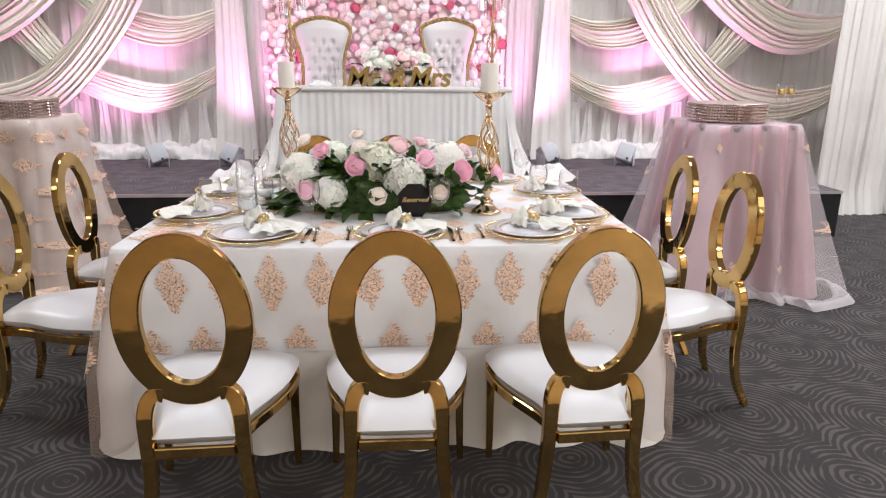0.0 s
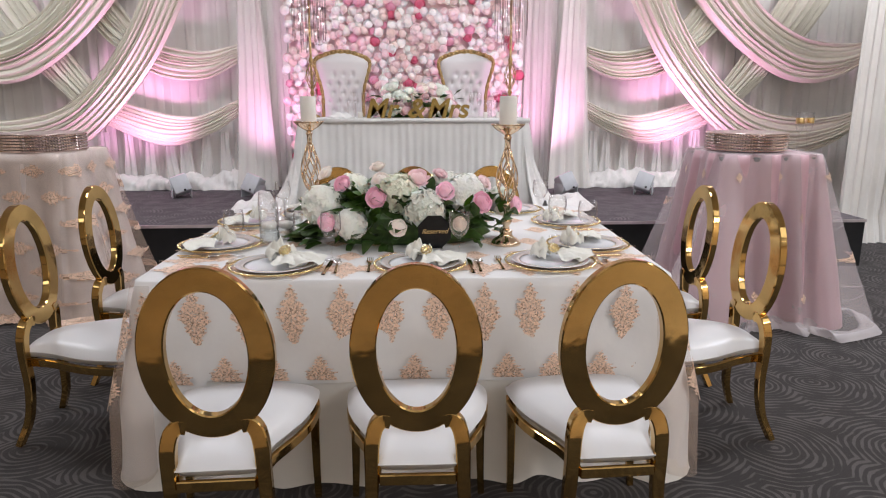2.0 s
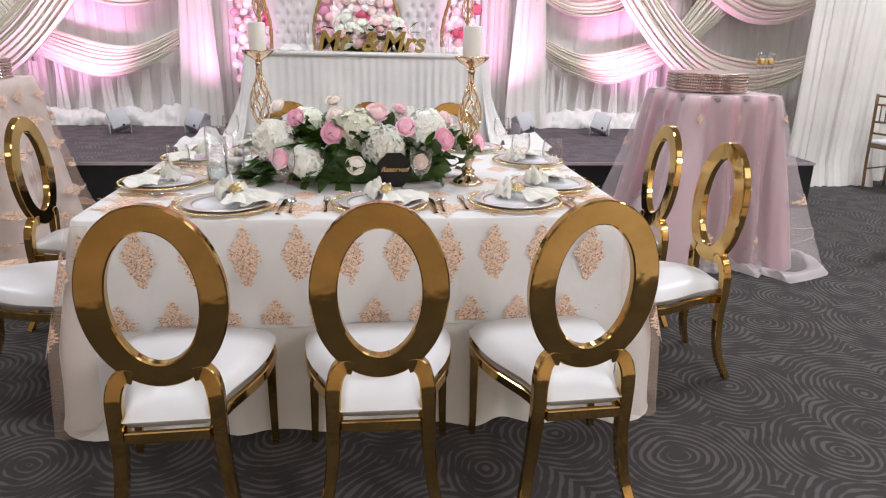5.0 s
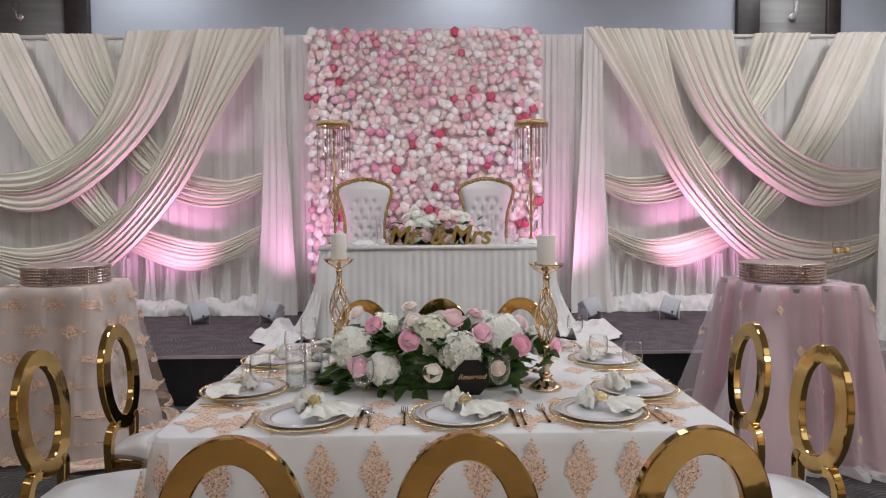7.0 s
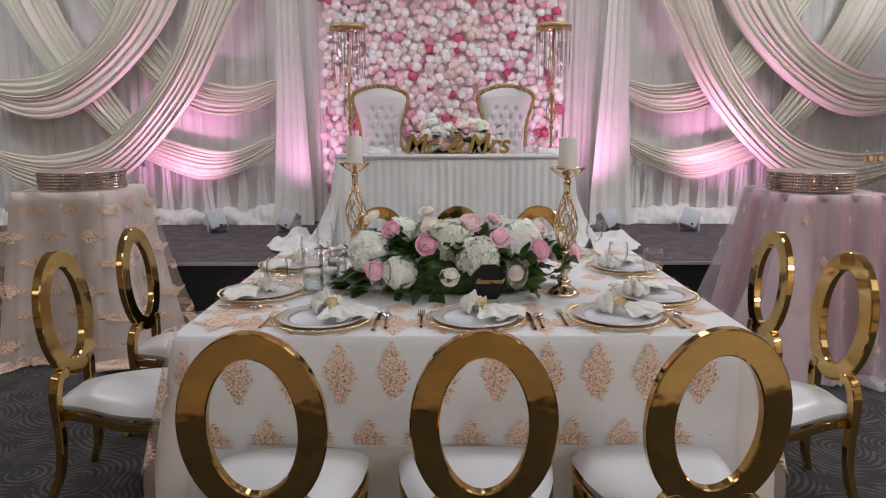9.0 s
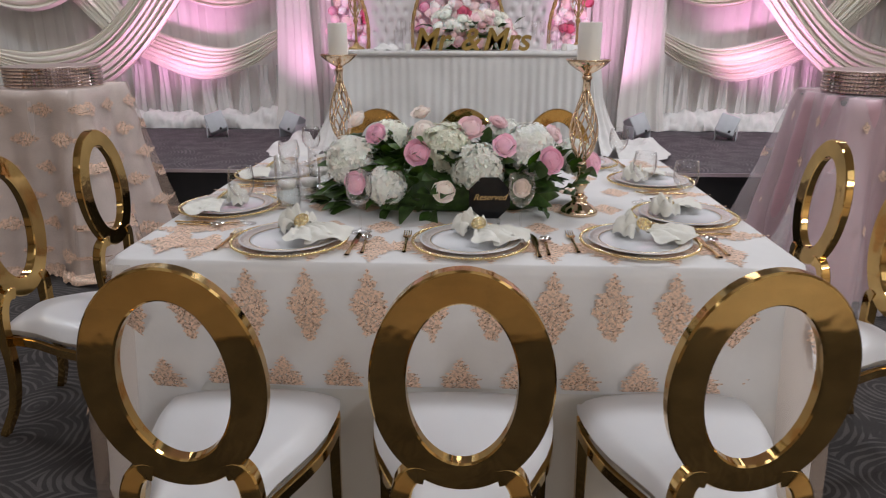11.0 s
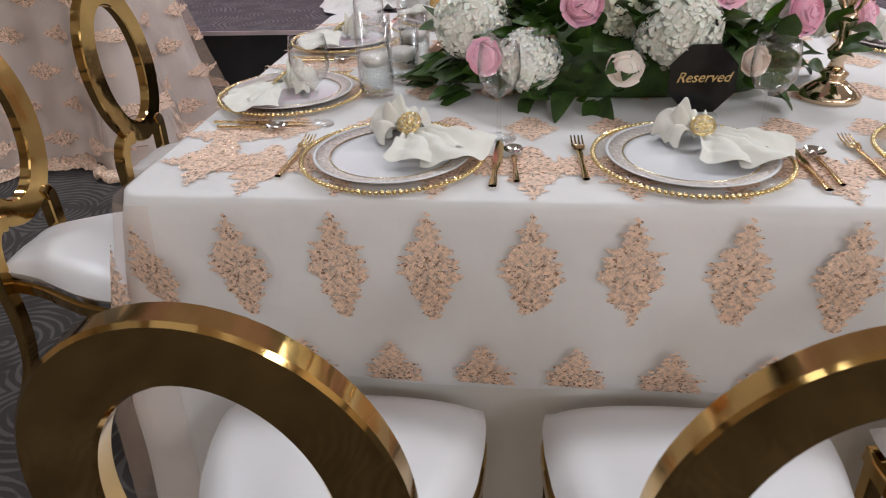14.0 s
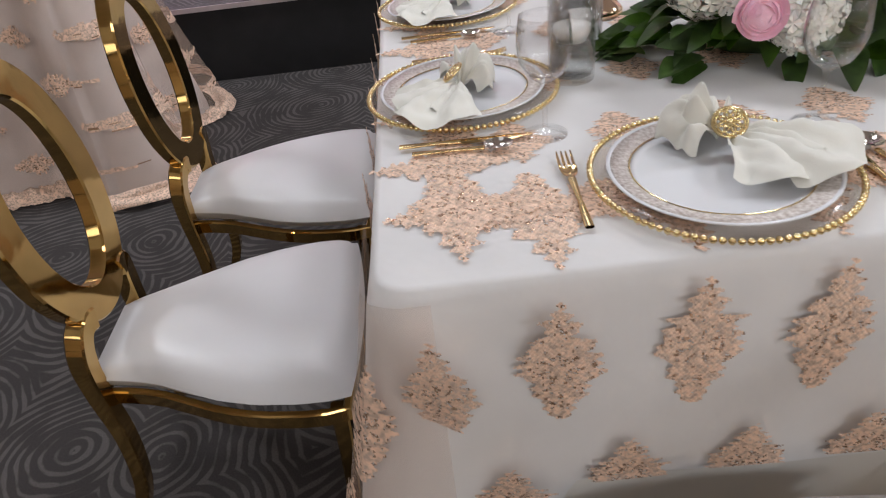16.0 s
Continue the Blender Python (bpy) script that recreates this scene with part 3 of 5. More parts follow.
cloth = thing("tablecloth", pose(0, 0, 0), "white floor-length tablecloth with champagne lace overlay on the dining table", "tablecloth")
part("under_cloth", hung_cloth(TX0 + 0.034, TY0 + 0.034, TX1 - 0.034, TY1 - 0.034, TZ - 0.014, lambda d, s, p: 0.76, 0.17, 0.034, 0.27, 1, n=520, rows=20, corner=0.04, power=3.2, crease=0.004), M_satin, cloth, "ivory satin cloth puddling on the carpet")


def over_drop(d, s, p):
    near = max(0.0, 1 - d / 0.24)
    return 0.375 + 0.38 * near ** 0.8 + 0.008 * math.sin(s * 9)


part("lace_overlay", hung_cloth(TX0, TY0, TX1, TY1, TZ, over_drop, 0.055, 0.003, 0.33, 2, n=520, rows=14, corner=0.085, cdist=0.24, crease=0.007), M_cloth, cloth, "sheer white overlay with lace motifs")



def corner_net(sx):
    """The overlay's long corner: a fold of sheer champagne net that reaches the floor."""
    def f(u, v):
        a = u * 0.26 - 0.07
        return corner_point(sx, a, 0.74 * v * (1 - 0.45 * (abs(a) / 0.19) ** 1.6), v)
    return sheet(44, 22, f)


def corner_point(sx, a, h, v=0.5, lift=0.0):
    """A place on the hanging corner: a runs round the corner, h down from the table's edge."""
    x0 = TX0 if sx < 0 else TX1
    px, py = (x0 + sx * a, TY0) if a < 0 else (x0, TY0 + a)
    t = max(-1, min(1, a / 0.05)) * 0.5 + 0.5
    n = Vector((sx * t, -(1 - t), 0)).normalized()
    near = max(0.0, 1 - abs(a) / 0.24)
    out = 0.016 + 0.06 * h ** 1.5 + 0.095 * near ** 1.4 * min(1, h / 0.45) + 0.006 * math.sin(a * 60 + 2 * v) * min(1, h * 3) - 0.012 * max(0, 1 - abs(a) / 0.03)
    return (px + n.x * (out + lift), py + n.y * (out + lift), TZ - 0.008 - h)


for sx in (-1, 1):
    part("overlay_corner", corner_net(sx), M_champnet, cloth, "sheer champagne net hanging to the floor")

# ---- cake tables ----
HALF = 0.30


def cake_table(name, x, y, top, label):
    t = thing(name, pose(x, y, 0), label, "table", "cake tables")
    part("tabletop", box(-HALF + 0.012, -HALF + 0.012, top - 0.04, HALF - 0.012, HALF - 0.012, top - 0.014, 0.004), M_darkwood, t)
    part("post", lathe([(0.2, 0), (0.2, 0.012), (0.03, 0.03), (0.03, top - 0.04)], 16), M_steel, t)
    return t


def hem(geo, n, seed, width):
    """A crumpled lace edge lying on the carpet along the foot of a hung cloth."""
    foot = [Vector(v) for v in geo[0][-2 * n:-n]]
    mid = sum(foot, Vector()) / n

    def f(u, v):
        p = foot[int(u * n) % n]
        d = (p - mid)
        d.z = 0
        d.normalize()
        q = p + d * (width * (v - 0.6) + 0.05 * wob(u * 40, v * 2, seed) + 0.02 * wob(u * 120, v * 3, seed))
        return (q.x, q.y, 0.006 + max(0, 0.045 * math.sin(math.pi * (0.2 + 0.8 * v)) + 0.035 * wob(u * 70, v * 4, seed + 1)))
    return sheet(300, 8, f, loop_u=True)


cake_table("cake_table", -2.60, 4.43, 1.055, "square high table under a champagne lace cloth")
cake_table("cake_table", 2.05, 4.12, 1.055, "square high table under a pink satin cloth")
lc = thing("champagne_cloth", pose(-2.60, 4.43, 0, 0, 0, 0), "champagne lace cloth hanging to the floor over the cake table", "tablecloth")
part("cloth", hung_cloth(-HALF, -HALF, HALF, HALF, 1.055, lambda d, s, p: 1.06, 0.045, 0.046, 0.20, 5, gather=0.22, r=0.03, n=420, rows=22, corner=0.17, cdist=0.26, cdepth=1.0, crease=0.016), M_champ, lc)
champ_net = net = hung_cloth(-HALF - 0.005, -HALF - 0.005, HALF + 0.005, HALF + 0.005, 1.062, lambda d, s, p: 1.058, 0.085, 0.040, 0.20, 5, gather=0.22, r=0.03, n=420, rows=22, corner=0.22, cdist=0.27, cdepth=1.0)
part("net_overlay", net, M_champnet, lc, "sheer champagne net with sequins")
part("lace_hem", hem(net, 420, 3, 0.10), M_lace, lc, "crumpled champagne lace edge on the carpet")
pc = thing("pink_cloth", pose(2.05, 4.12, 0, 0, 0, 0), "dusty pink satin cloth under embroidered white net on the cake table", "tablecloth")
part("cloth", hung_cloth(-HALF, -HALF, HALF, HALF, 1.055, lambda d, s, p: 1.06, 0.05, 0.085, 0.22, 6, gather=0.35, r=0.03, n=420, rows=22, corner=0.17, cdist=0.24, cdepth=1.0, crease=0.016), M_pink, pc)
pink_net = net = hung_cloth(-HALF - 0.005, -HALF - 0.005, HALF + 0.005, HALF + 0.005, 1.062, lambda d, s, p: 1.058, 0.115, 0.050, 0.22, 6, gather=0.35, r=0.03, n=420, rows=22, corner=0.28, cdist=0.27, cdepth=1.0)
part("net_overlay", net, M_net, pc, "sheer embroidered white net")
part("lace_hem", hem(net, 420, 8, 0.13), M_net2, pc, "crumpled white lace edge on the carpet")


# ---- head table on the stage ----
HX0, HX1, HY0, HY1, HZ = -1.17, 0.90, 5.95, 6.55, 1.205
ht = thing("head_table", pose(0, 0, 0), "head table on the stage hidden by a gathered white skirt", "table")
part("tabletop", box(HX0 + 0.02, HY0 + 0.02, HZ - 0.05, HX1 - 0.02, HY1 - 0.02, HZ - 0.02, 0.004), M_darkwood, ht)
for lx in (HX0 + 0.2, HX1 - 0.2):
    for ly in (HY0 + 0.15, HY1 - 0.15):
        part("leg", lathe([(0.018, STAGE_Z), (0.018, HZ - 0.05)], 10), M_steel, ht, m=pose(lx, ly, 0))
hs = thing("table_skirt", pose(0, 0, 0), "white gathered skirt and tulle on the head table", "tablecloth")
part("skirt", hung_cloth(HX0, HY0, HX1, HY1, HZ, lambda d, s, p: HZ - STAGE_Z - 0.006, 0.10, 0.010, 0.070, 12, n=1100, rows=14, corner=0.06, cdist=0.3, gather=0.45, crease=0.022, floor=STAGE_Z + 0.004), M_skirt, hs)
part("top_band", box(HX0 - 0.014, HY0 - 0.016, HZ - 0.035, HX1 + 0.014, HY0 - 0.0125, HZ + 0.006), M_tulle, hs, "flat white band along the table edge")


def train(side):
    """A gathered length of tulle that falls from the table's front corner and pools on the stage."""
    x_end = HX0 if side < 0 else HX1

    def f(u, v):
        fall = min(1, v / 0.6)
        run = max(0, (v - 0.6) / 0.4)
        a = radians(-75 + 105 * u)
        reach = 0.04 + 0.16 * fall + 0.14 * fall ** 3 + (0.45 - 0.17 * u) * run
        fold = 0.022 * math.sin(u * 34 + 2 * v) * fall * (1 - 0.5 * run)
        z = HZ - 0.01 - (HZ - STAGE_Z - 0.03) * fall ** 0.95 + 0.11 * math.sin(math.pi * run) * (0.5 + wob(u * 5, v * 8, side))
        x = x_end - side * 0.06 + side * math.cos(a) * (reach + fold)
        y = HY0 + 0.02 + math.sin(a) * (reach * 0.8 + fold) + 0.06 * u
        return (x, y, max(STAGE_Z + 0.006, z))
    return sheet(60, 36, f)


for side in (-1, 1):
    part("tulle_train", train(side), M_tulle, hs, "white tulle pooling on the stage carpet")

# ---- flowers ----


def petal_mat(name, base, vary=0.1):
    """Petal colour that shifts a little from flower to flower."""
    m = mat(name, base, 0.55, vary=vary, scale=22, bump=0.15, bump_scale=90, sheen=0.3)
    nt = m.node_tree
    b = nt.nodes["Principled BSDF"]
    src = b.inputs["Base Color"].links[0].from_socket
    info = nt.nodes.new("ShaderNodeObjectInfo")
    hsv = nt.nodes.new("ShaderNodeHueSaturation")
    mr = nt.nodes.new("ShaderNodeMapRange")
    mr.inputs["To Min"].default_value, mr.inputs["To Max"].default_value = 0.92, 1.15
    nt.links.new(info.outputs["Random"], mr.inputs["Value"])
    nt.links.new(mr.outputs[0], hsv.inputs["Value"])
    mr2 = nt.nodes.new("ShaderNodeMapRange")
    mr2.inputs["To Min"].default_value, mr2.inputs["To Max"].default_value = 1.25, 0.8
    nt.links.new(info.outputs["Random"], mr2.inputs["Value"])
    nt.links.new(mr2.outputs[0], hsv.inputs["Saturation"])
    nt.links.new(src, hsv.inputs["Color"])
    nt.links.new(hsv.outputs[0], b.inputs["Base Color"])
    b.inputs["Subsurface Weight"].default_value = 0.25
    b.inputs["Subsurface Radius"].default_value = (0.01, 0.006, 0.005)
    return m


M_pinkrose = petal_mat("pink_rose_petal", (0.98, 0.56, 0.69))
M_paleroseP = petal_mat("pale_pink_petal", (0.90, 0.66, 0.69))
M_blush = petal_mat("blush_petal", (0.86, 0.75, 0.68))
M_white = petal_mat("white_petal", (0.88, 0.88, 0.81), 0.05)
M_ivory = petal_mat("ivory_petal", (0.87, 0.87, 0.74), 0.05)
M_red = petal_mat("deep_pink_petal", (0.74, 0.20, 0.30))
M_leaf = petal_mat("dark_leaf", (0.044, 0.088, 0.018), 0.55)
M_leaf.node_tree.nodes["Principled BSDF"].inputs["Sheen Weight"].default_value = 0.0
M_leaf.node_tree.nodes["Principled BSDF"].inputs["Subsurface Weight"].default_value = 0.0
M_leaf.node_tree.nodes["Principled BSDF"].inputs["Specular IOR Level"].default_value = 0.35
M_leaf.node_tree.nodes["Principled BSDF"].inputs["Roughness"].default_value = 0.42


def rose(R, layers, nu, nv, seed, deep=1.5):
    """A rose that faces +z: cupped petals in layers, tight in the middle and curled at the rim."""
    rnd = random.Random(seed)
    geos = []
    for rk, count, hk, curl in layers:
        off = rnd.random() * 6.3
        for p in range(count):
            th = off + 2 * math.pi * p / count + rnd.uniform(-0.15, 0.15)
            half = math.pi / count * 1.25
            jr, jh = rnd.uniform(0.92, 1.08), rnd.uniform(0.9, 1.08)

            def f(u, v, th=th, half=half, rk=rk, hk=hk, curl=curl, jr=jr, jh=jh):
                a = u * 2 - 1
                wid = (0.45 + 0.55 * math.sin(min(1, v * 1.2) * math.pi / 2)) * (1 - 0.25 * max(0, v - 0.75) * 4 * a * a)
                ang = th + a * half * wid + 0.10 * v
                rr = R * rk * jr * (0.22 + 0.78 * math.sin(v * math.pi / 2) + curl * v ** 3 + 0.05 * a * (1 if a > 0 else 0))
                return (rr * math.cos(ang), rr * math.sin(ang), R * (deep * hk * jh * v ** 0.9 * (1 - 0.16 * a * a * v) - curl * 0.9 * max(0, v - 0.7) - deep * 0.6))
            geos.append(sheet(nu, nv, f))
    # the packed heart of the bloom, a little below the petals' rims
    geos.append(lathe([(R * 0.86, R * deep * -0.14), (R * 0.72, R * deep * 0.10), (R * 0.54, R * deep * 0.25), (R * 0.36, R * deep * 0.33), (R * 0.18, R * deep * 0.38), (R * 0.02, R * deep * 0.40)], 12))
    return join(*geos)


FINE = [(0.17, 3, 1.06, 0.0), (0.25, 3, 1.06, 0.01), (0.35, 4, 1.03, 0.03), (0.46, 4, 1.0, 0.05), (0.59, 5, 0.94, 0.08), (0.74, 5, 0.82, 0.14), (0.90, 6, 0.64, 0.20)]
COARSE = [(0.18, 3, 1.05, 0.0), (0.32, 3, 1.03, 0.02), (0.49, 4, 0.99, 0.03), (0.69, 5, 0.90, 0.05), (0.92, 6, 0.72, 0.06)]


def hydrangea(R, seed, count=300):
    """A ball of four-petalled florets."""
    rnd = random.Random(seed)
    V, F = [], []
    for i in range(count):
        zc = 1 - 1.75 * (i + 0.5) / count
        a = i * 2.39996 + rnd.uniform(-0.2, 0.2)
        nrm = Vector((math.sqrt(max(0, 1 - zc * zc)) * math.cos(a), math.sqrt(max(0, 1 - zc * zc)) * math.sin(a), zc))
        q = nrm.to_track_quat("Z", "Y") @ Euler((rnd.uniform(-.35, .35), rnd.uniform(-.35, .35), rnd.random() * 6)).to_quaternion()
        c = nrm * R * rnd.uniform(0.88, 1.04)
        s = R * rnd.uniform(0.17, 0.24)
        for k in range(4):
            b = math.pi / 2 * k
            pts = [(0, 0, 0), (0.62, -0.42, 0.12), (1.05, 0.0, 0.02), (0.62, 0.42, 0.12)]
            n0 = len(V)
            for x, y, z in pts:
                V.append(tuple(c + q @ (Vector((x * math.cos(b) - y * math.sin(b), x * math.sin(b) + y * math.cos(b), z)) * s)))
            F.append((n0, n0 + 1, n0 + 2, n0 + 3))
    inner = lathe([(0.02 * R, -0.86 * R), (0.62 * R, -0.6 * R), (0.9 * R, 0), (0.64 * R, 0.64 * R), (0.02 * R, 0.9 * R)], 14)
    return join((V, F), inner)


def leaf(L, W, bend, fold):
    def f(u, v):
        a = u * 2 - 1
        w = W * math.sin(math.pi * min(1, v * 0.97 + 0.02)) ** 0.75 * (1 - 0.35 * v)
        return (a * w, L * v, -bend * v * v * L + fold * abs(a) * w + 0.02 * L * math.sin(v * 9 + a * 3))
    return sheet(5, 8, f)


ROSES = [mesh("rose_bloom", *rose(1.0, FINE, 6, 6, k, 1.15)) for k in range(4)]
WALLROSES = [mesh("wall_rose", *rose(1.0, COARSE, 5, 5, 20 + k, 0.95)) for k in range(5)]
LEAVES = [mesh("leaf_blade", *leaf(0.10, 0.034, b, f)) for b, f in ((0.25, 0.3), (0.5, 0.2), (0.1, 0.4), (0.7, 0.25))]


def bloom(name, pool, material, parent, place, direction, size, spin, label=""):
    """One flower head of shared mesh, turned to face a direction."""
    me = pool[int(spin * 97) % len(pool)]
    key = me.name + material.name
    if key not in bloom.made:
        cp = me.copy()
        cp.materials.clear()
        cp.materials.append(material)
        bloom.made[key] = cp
    q = Vector(direction).to_track_quat("Z", "Y").to_matrix().to_4x4()
    ob = new(name, bloom.made[key])
    ob.parent = parent
    ob.matrix_basis = Matrix.Translation(place) @ q @ Matrix.Rotation(spin * 6.28, 4, "Z") @ Matrix.Scale(size, 4)
    if label:
        ob["label"] = label
    return ob


bloom.made = {}

# centrepiece on the dining table
CX, CY = -0.155, 2.80
rnd = random.Random(5)
centre = thing("flower_centrepiece", pose(0, 0, 0), "long low centrepiece of pink roses, white hydrangeas and dark leaves", "flower arrangement")
core = lathe([(0.05, 0), (0.8, 0.02), (1.0, 0.25), (0.85, 0.6), (0.5, 0.9), (0.02, 1.0)], 28)
part("foliage_core", ([(CX + x * 0.38, CY + y * 0.11, TZ + 0.004 + z * 0.17) for x, y, z in core[0]], core[1]), M_leaf, centre)
HYD = [(-0.52, 2.74, 0.945, 0.085, "w"), (-0.39, 2.66, 0.875, 0.068, "w"), (-0.188, 2.76, 0.99, 0.088, "i"), (-0.075, 2.67, 0.93, 0.088, "w"), (0.10, 2.76, 0.985, 0.09, "w"), (0.02, 2.92, 0.99, 0.08, "w"), (-0.40, 2.93, 0.98, 0.08, "i"), (0.28, 2.9, 0.93, 0.07, "w")]
for k, (hx, hy, hz, hr, tone) in enumerate(HYD):
    part("hydrangea", hydrangea(hr, k), M_ivory if tone == "i" else M_white, centre, m=pose(hx, hy, hz, 30 if hy < 2.8 else -25, 0, 40 * k), label="ivory green hydrangea head" if tone == "i" else "white hydrangea head", smooth=False)
BLOOMS = [(-0.430, 2.735, 1.042, 0.041, "p"), (-0.280, 2.665, 0.990, 0.047, "p"), (-0.10, 2.775, 1.060, 0.050, "l"), (0.015, 2.665, 1.018, 0.043, "p"), (0.176, 2.665, 0.966, 0.048, "p"), (-0.487, 2.600, 0.896, 0.042, "p"), (0.330, 2.75, 0.945, 0.043, "p"),
          (-0.515, 2.84, 1.078, 0.042, "b"), (-0.284, 2.88, 1.100, 0.040, "b"), (-0.266, 2.77, 1.050, 0.044, "b"), (-0.188, 2.600, 0.872, 0.040, "b"), (0.072, 2.600, 0.886, 0.034, "b"), (0.0, 2.86, 1.07, 0.038, "l"), (0.20, 2.84, 1.03, 0.040, "l"),
          (-0.15, 2.95, 1.03, 0.045, "p"), (0.18, 2.97, 0.95, 0.045, "l"), (-0.52, 2.95, 0.93, 0.045, "p"), (-0.30, 2.97, 0.93, 0.045, "b")]
tone_mat = {"p": (M_pinkrose, "pink rose in full bloom"), "l": (M_paleroseP, "pale pink rose"), "b": (M_blush, "cream blush rose")}
for bx, by, bz, br, tone in BLOOMS:
    d = Vector(((bx - CX) * 0.6, (by - CY) * 1.6 - 0.22, (bz - 0.80) * 0.9)).normalized()
    bloom("rose", ROSES, tone_mat[tone][0], centre, (bx, by, bz), d, br * 0.88, rnd.random(), tone_mat[tone][1])
for k in range(300):
    a = rnd.random() * 2 * math.pi
    h = rnd.random() ** 1.3
    rx, ry = 0.49 * (1 - 0.45 * h), 0.185 * (1 - 0.35 * h)
    px, py, pz = CX + rx * math.cos(a), CY + ry * math.sin(a), TZ + 0.02 + 0.20 * h
    if math.hypot(px - 0.285, py - 2.70) < 0.12 or (abs(px + 0.03) < 0.12 and py < 2.66):
        continue
    out = Vector((math.cos(a) * 0.9, math.sin(a), 0.15 + 0.9 * h + rnd.uniform(-0.25, 0.3))).normalized()
    q = out.to_track_quat("Y", "Z").to_matrix().to_4x4()
    ob = new("leaf", LEAVES[k % 4])
    if not LEAVES[k % 4].materials:
        LEAVES[k % 4].materials.append(M_leaf)
    ob.parent = centre
    ob.matrix_basis = Matrix.Translation((px - out.x * 0.03, py - out.y * 0.03, max(TZ + 0.018, pz))) @ q @ Matrix.Rotation(rnd.uniform(-0.9, 0.9), 4, "Y") @ Matrix.Scale(rnd.uniform(0.65, 1.0), 4)

# leaves close under the raised roses
for bx, by, bz, br, tone in BLOOMS:
    if bz > 0.99:
        for k in range(6):
            a = k * 1.047 + bx * 9
            out = Vector((math.cos(a), math.sin(a), 0.1 + 0.25 * math.sin(a * 3))).normalized()
            ob = new("leaf", LEAVES[k % 4])
            ob.parent = centre
            ob.matrix_basis = Matrix.Translation((bx, by + 0.03, bz - br * 1.35 - 0.012 * (k % 3))) @ out.to_track_quat("Y", "Z").to_matrix().to_4x4() @ Matrix.Scale(0.62 + 0.1 * (k % 3), 4)

for k in range(90):
    px = CX + rnd.uniform(-0.44, 0.46)
    py = CY + rnd.uniform(-0.15, 0.12)
    out = Vector((0.8 * (px - CX) + rnd.uniform(-0.5, 0.5), rnd.uniform(-0.9, 0.1), rnd.uniform(0.5, 1.1))).normalized()
    ob = new("leaf", LEAVES[k % 4])
    ob.parent = centre
    top = 0.245 * (1 - 1.3 * (px - CX) ** 2) - 0.5 * abs(py - CY)
    ob.matrix_basis = Matrix.Translation((px, py, TZ + top * rnd.uniform(0.75, 1.0))) @ out.to_track_quat("Y", "Z").to_matrix().to_4x4() @ Matrix.Rotation(rnd.uniform(-0.8, 0.8), 4, "Y") @ Matrix.Scale(rnd.uniform(0.55, 0.85), 4)

# flower wall behind the thrones
FW0, FW1, FWZ0, FWZ1, FWY = -1.47, 0.99, STAGE_Z, TOP - 0.02, 7.36
fw = thing("flower_wall", pose(0, 0, 0), "tall wall panel covered in pink, white and deep pink roses", "flower wall")
part("backing_panel", box(FW0, FWY, FWZ0, FW1, FWY + 0.05, FWZ1), M_paleroseP, fw)
rnd = random.Random(11)
M_wallwhite = petal_mat("pinkish_white_petal", (0.93, 0.86, 0.85), 0.05)
M_wallcream = petal_mat("cream_pink_petal", (0.92, 0.76, 0.74), 0.07)
tones = [(M_paleroseP, 0.24), (M_wallwhite, 0.40), (M_wallcream, 0.24), (M_pinkrose, 0.08), (M_red, 0.04)]


def pick_tone():
    s, acc = rnd.random(), 0
    for m, w in tones:
        acc += w
        if s < acc:
            return m
    return M_white


step, rest, made_roses = 0.086, {}, 0
nz, nx = int((FWZ1 - FWZ0) / (step * 0.9)), int((FW1 - FW0) / step)
for iz in range(nz, -1, -1):
    for ix in range(nx + 1):
        px = FW0 + (ix + 0.5 * (iz % 2)) * step + rnd.uniform(-0.03, 0.03)
        pz = FWZ0 + 0.04 + iz * step * 0.9 + rnd.uniform(-0.03, 0.03)
        size, material = rnd.uniform(0.046, 0.062), pick_tone()
        d = Vector((rnd.uniform(-0.5, 0.5), -1, rnd.uniform(-0.4, 0.5)))
        place = (px, FWY - 0.028 - rnd.uniform(0, 0.035), min(FWZ1 + 0.02, pz))
        front = -1.3 < px < 0.85 and 1.75 < pz and made_roses < 296
        if front:
            made_roses += 1
            bloom("rose", WALLROSES, material, fw, place, d, size, rnd.random())
        else:
            q = d.to_track_quat("Z", "Y").to_matrix().to_4x4()
            me = WALLROSES[rnd.randrange(5)]
            mm = Matrix.Translation(place) @ q @ Matrix.Rotation(rnd.random() * 6, 4, "Z") @ Matrix.Scale(size, 4)
            rest.setdefault(material.name, (material, [], []))
            _, V, F = rest[material.name]
            k = len(V)
            V += [tuple(mm @ v.co) for v in me.vertices]
            F += [tuple(i + k for i in p.vertices) for p in me.polygons]
for key, (material, V, F) in rest.items():
    tagged(part("rose_cover", (V, F), material, fw), kind="stuff")

# ---- thrones, crystal stands and the things on the head table ----
M_throne = mat("white_tufted_leather", (0.80, 0.78, 0.79), 0.35, vary=0.04, scale=4, bump=0.05, bump_scale=30)
M_crystal = mat("cut_crystal", (0.72, 0.62, 0.62), 0.03, 1.0, vary=0.3, scale=150)
M_glass = glass_mat("clear_glass", rim=0.6, flat=0.04)
M_blown = glass_mat("blown_glass", rim=0.85, flat=0.035, edge=2.6, haze=0.0)
M_goldpaint = mat("gold_glitter", (0.36, 0.24, 0.07), 0.35, 0.7, vary=0.4, scale=300, bump=0.5, bump_scale=400)

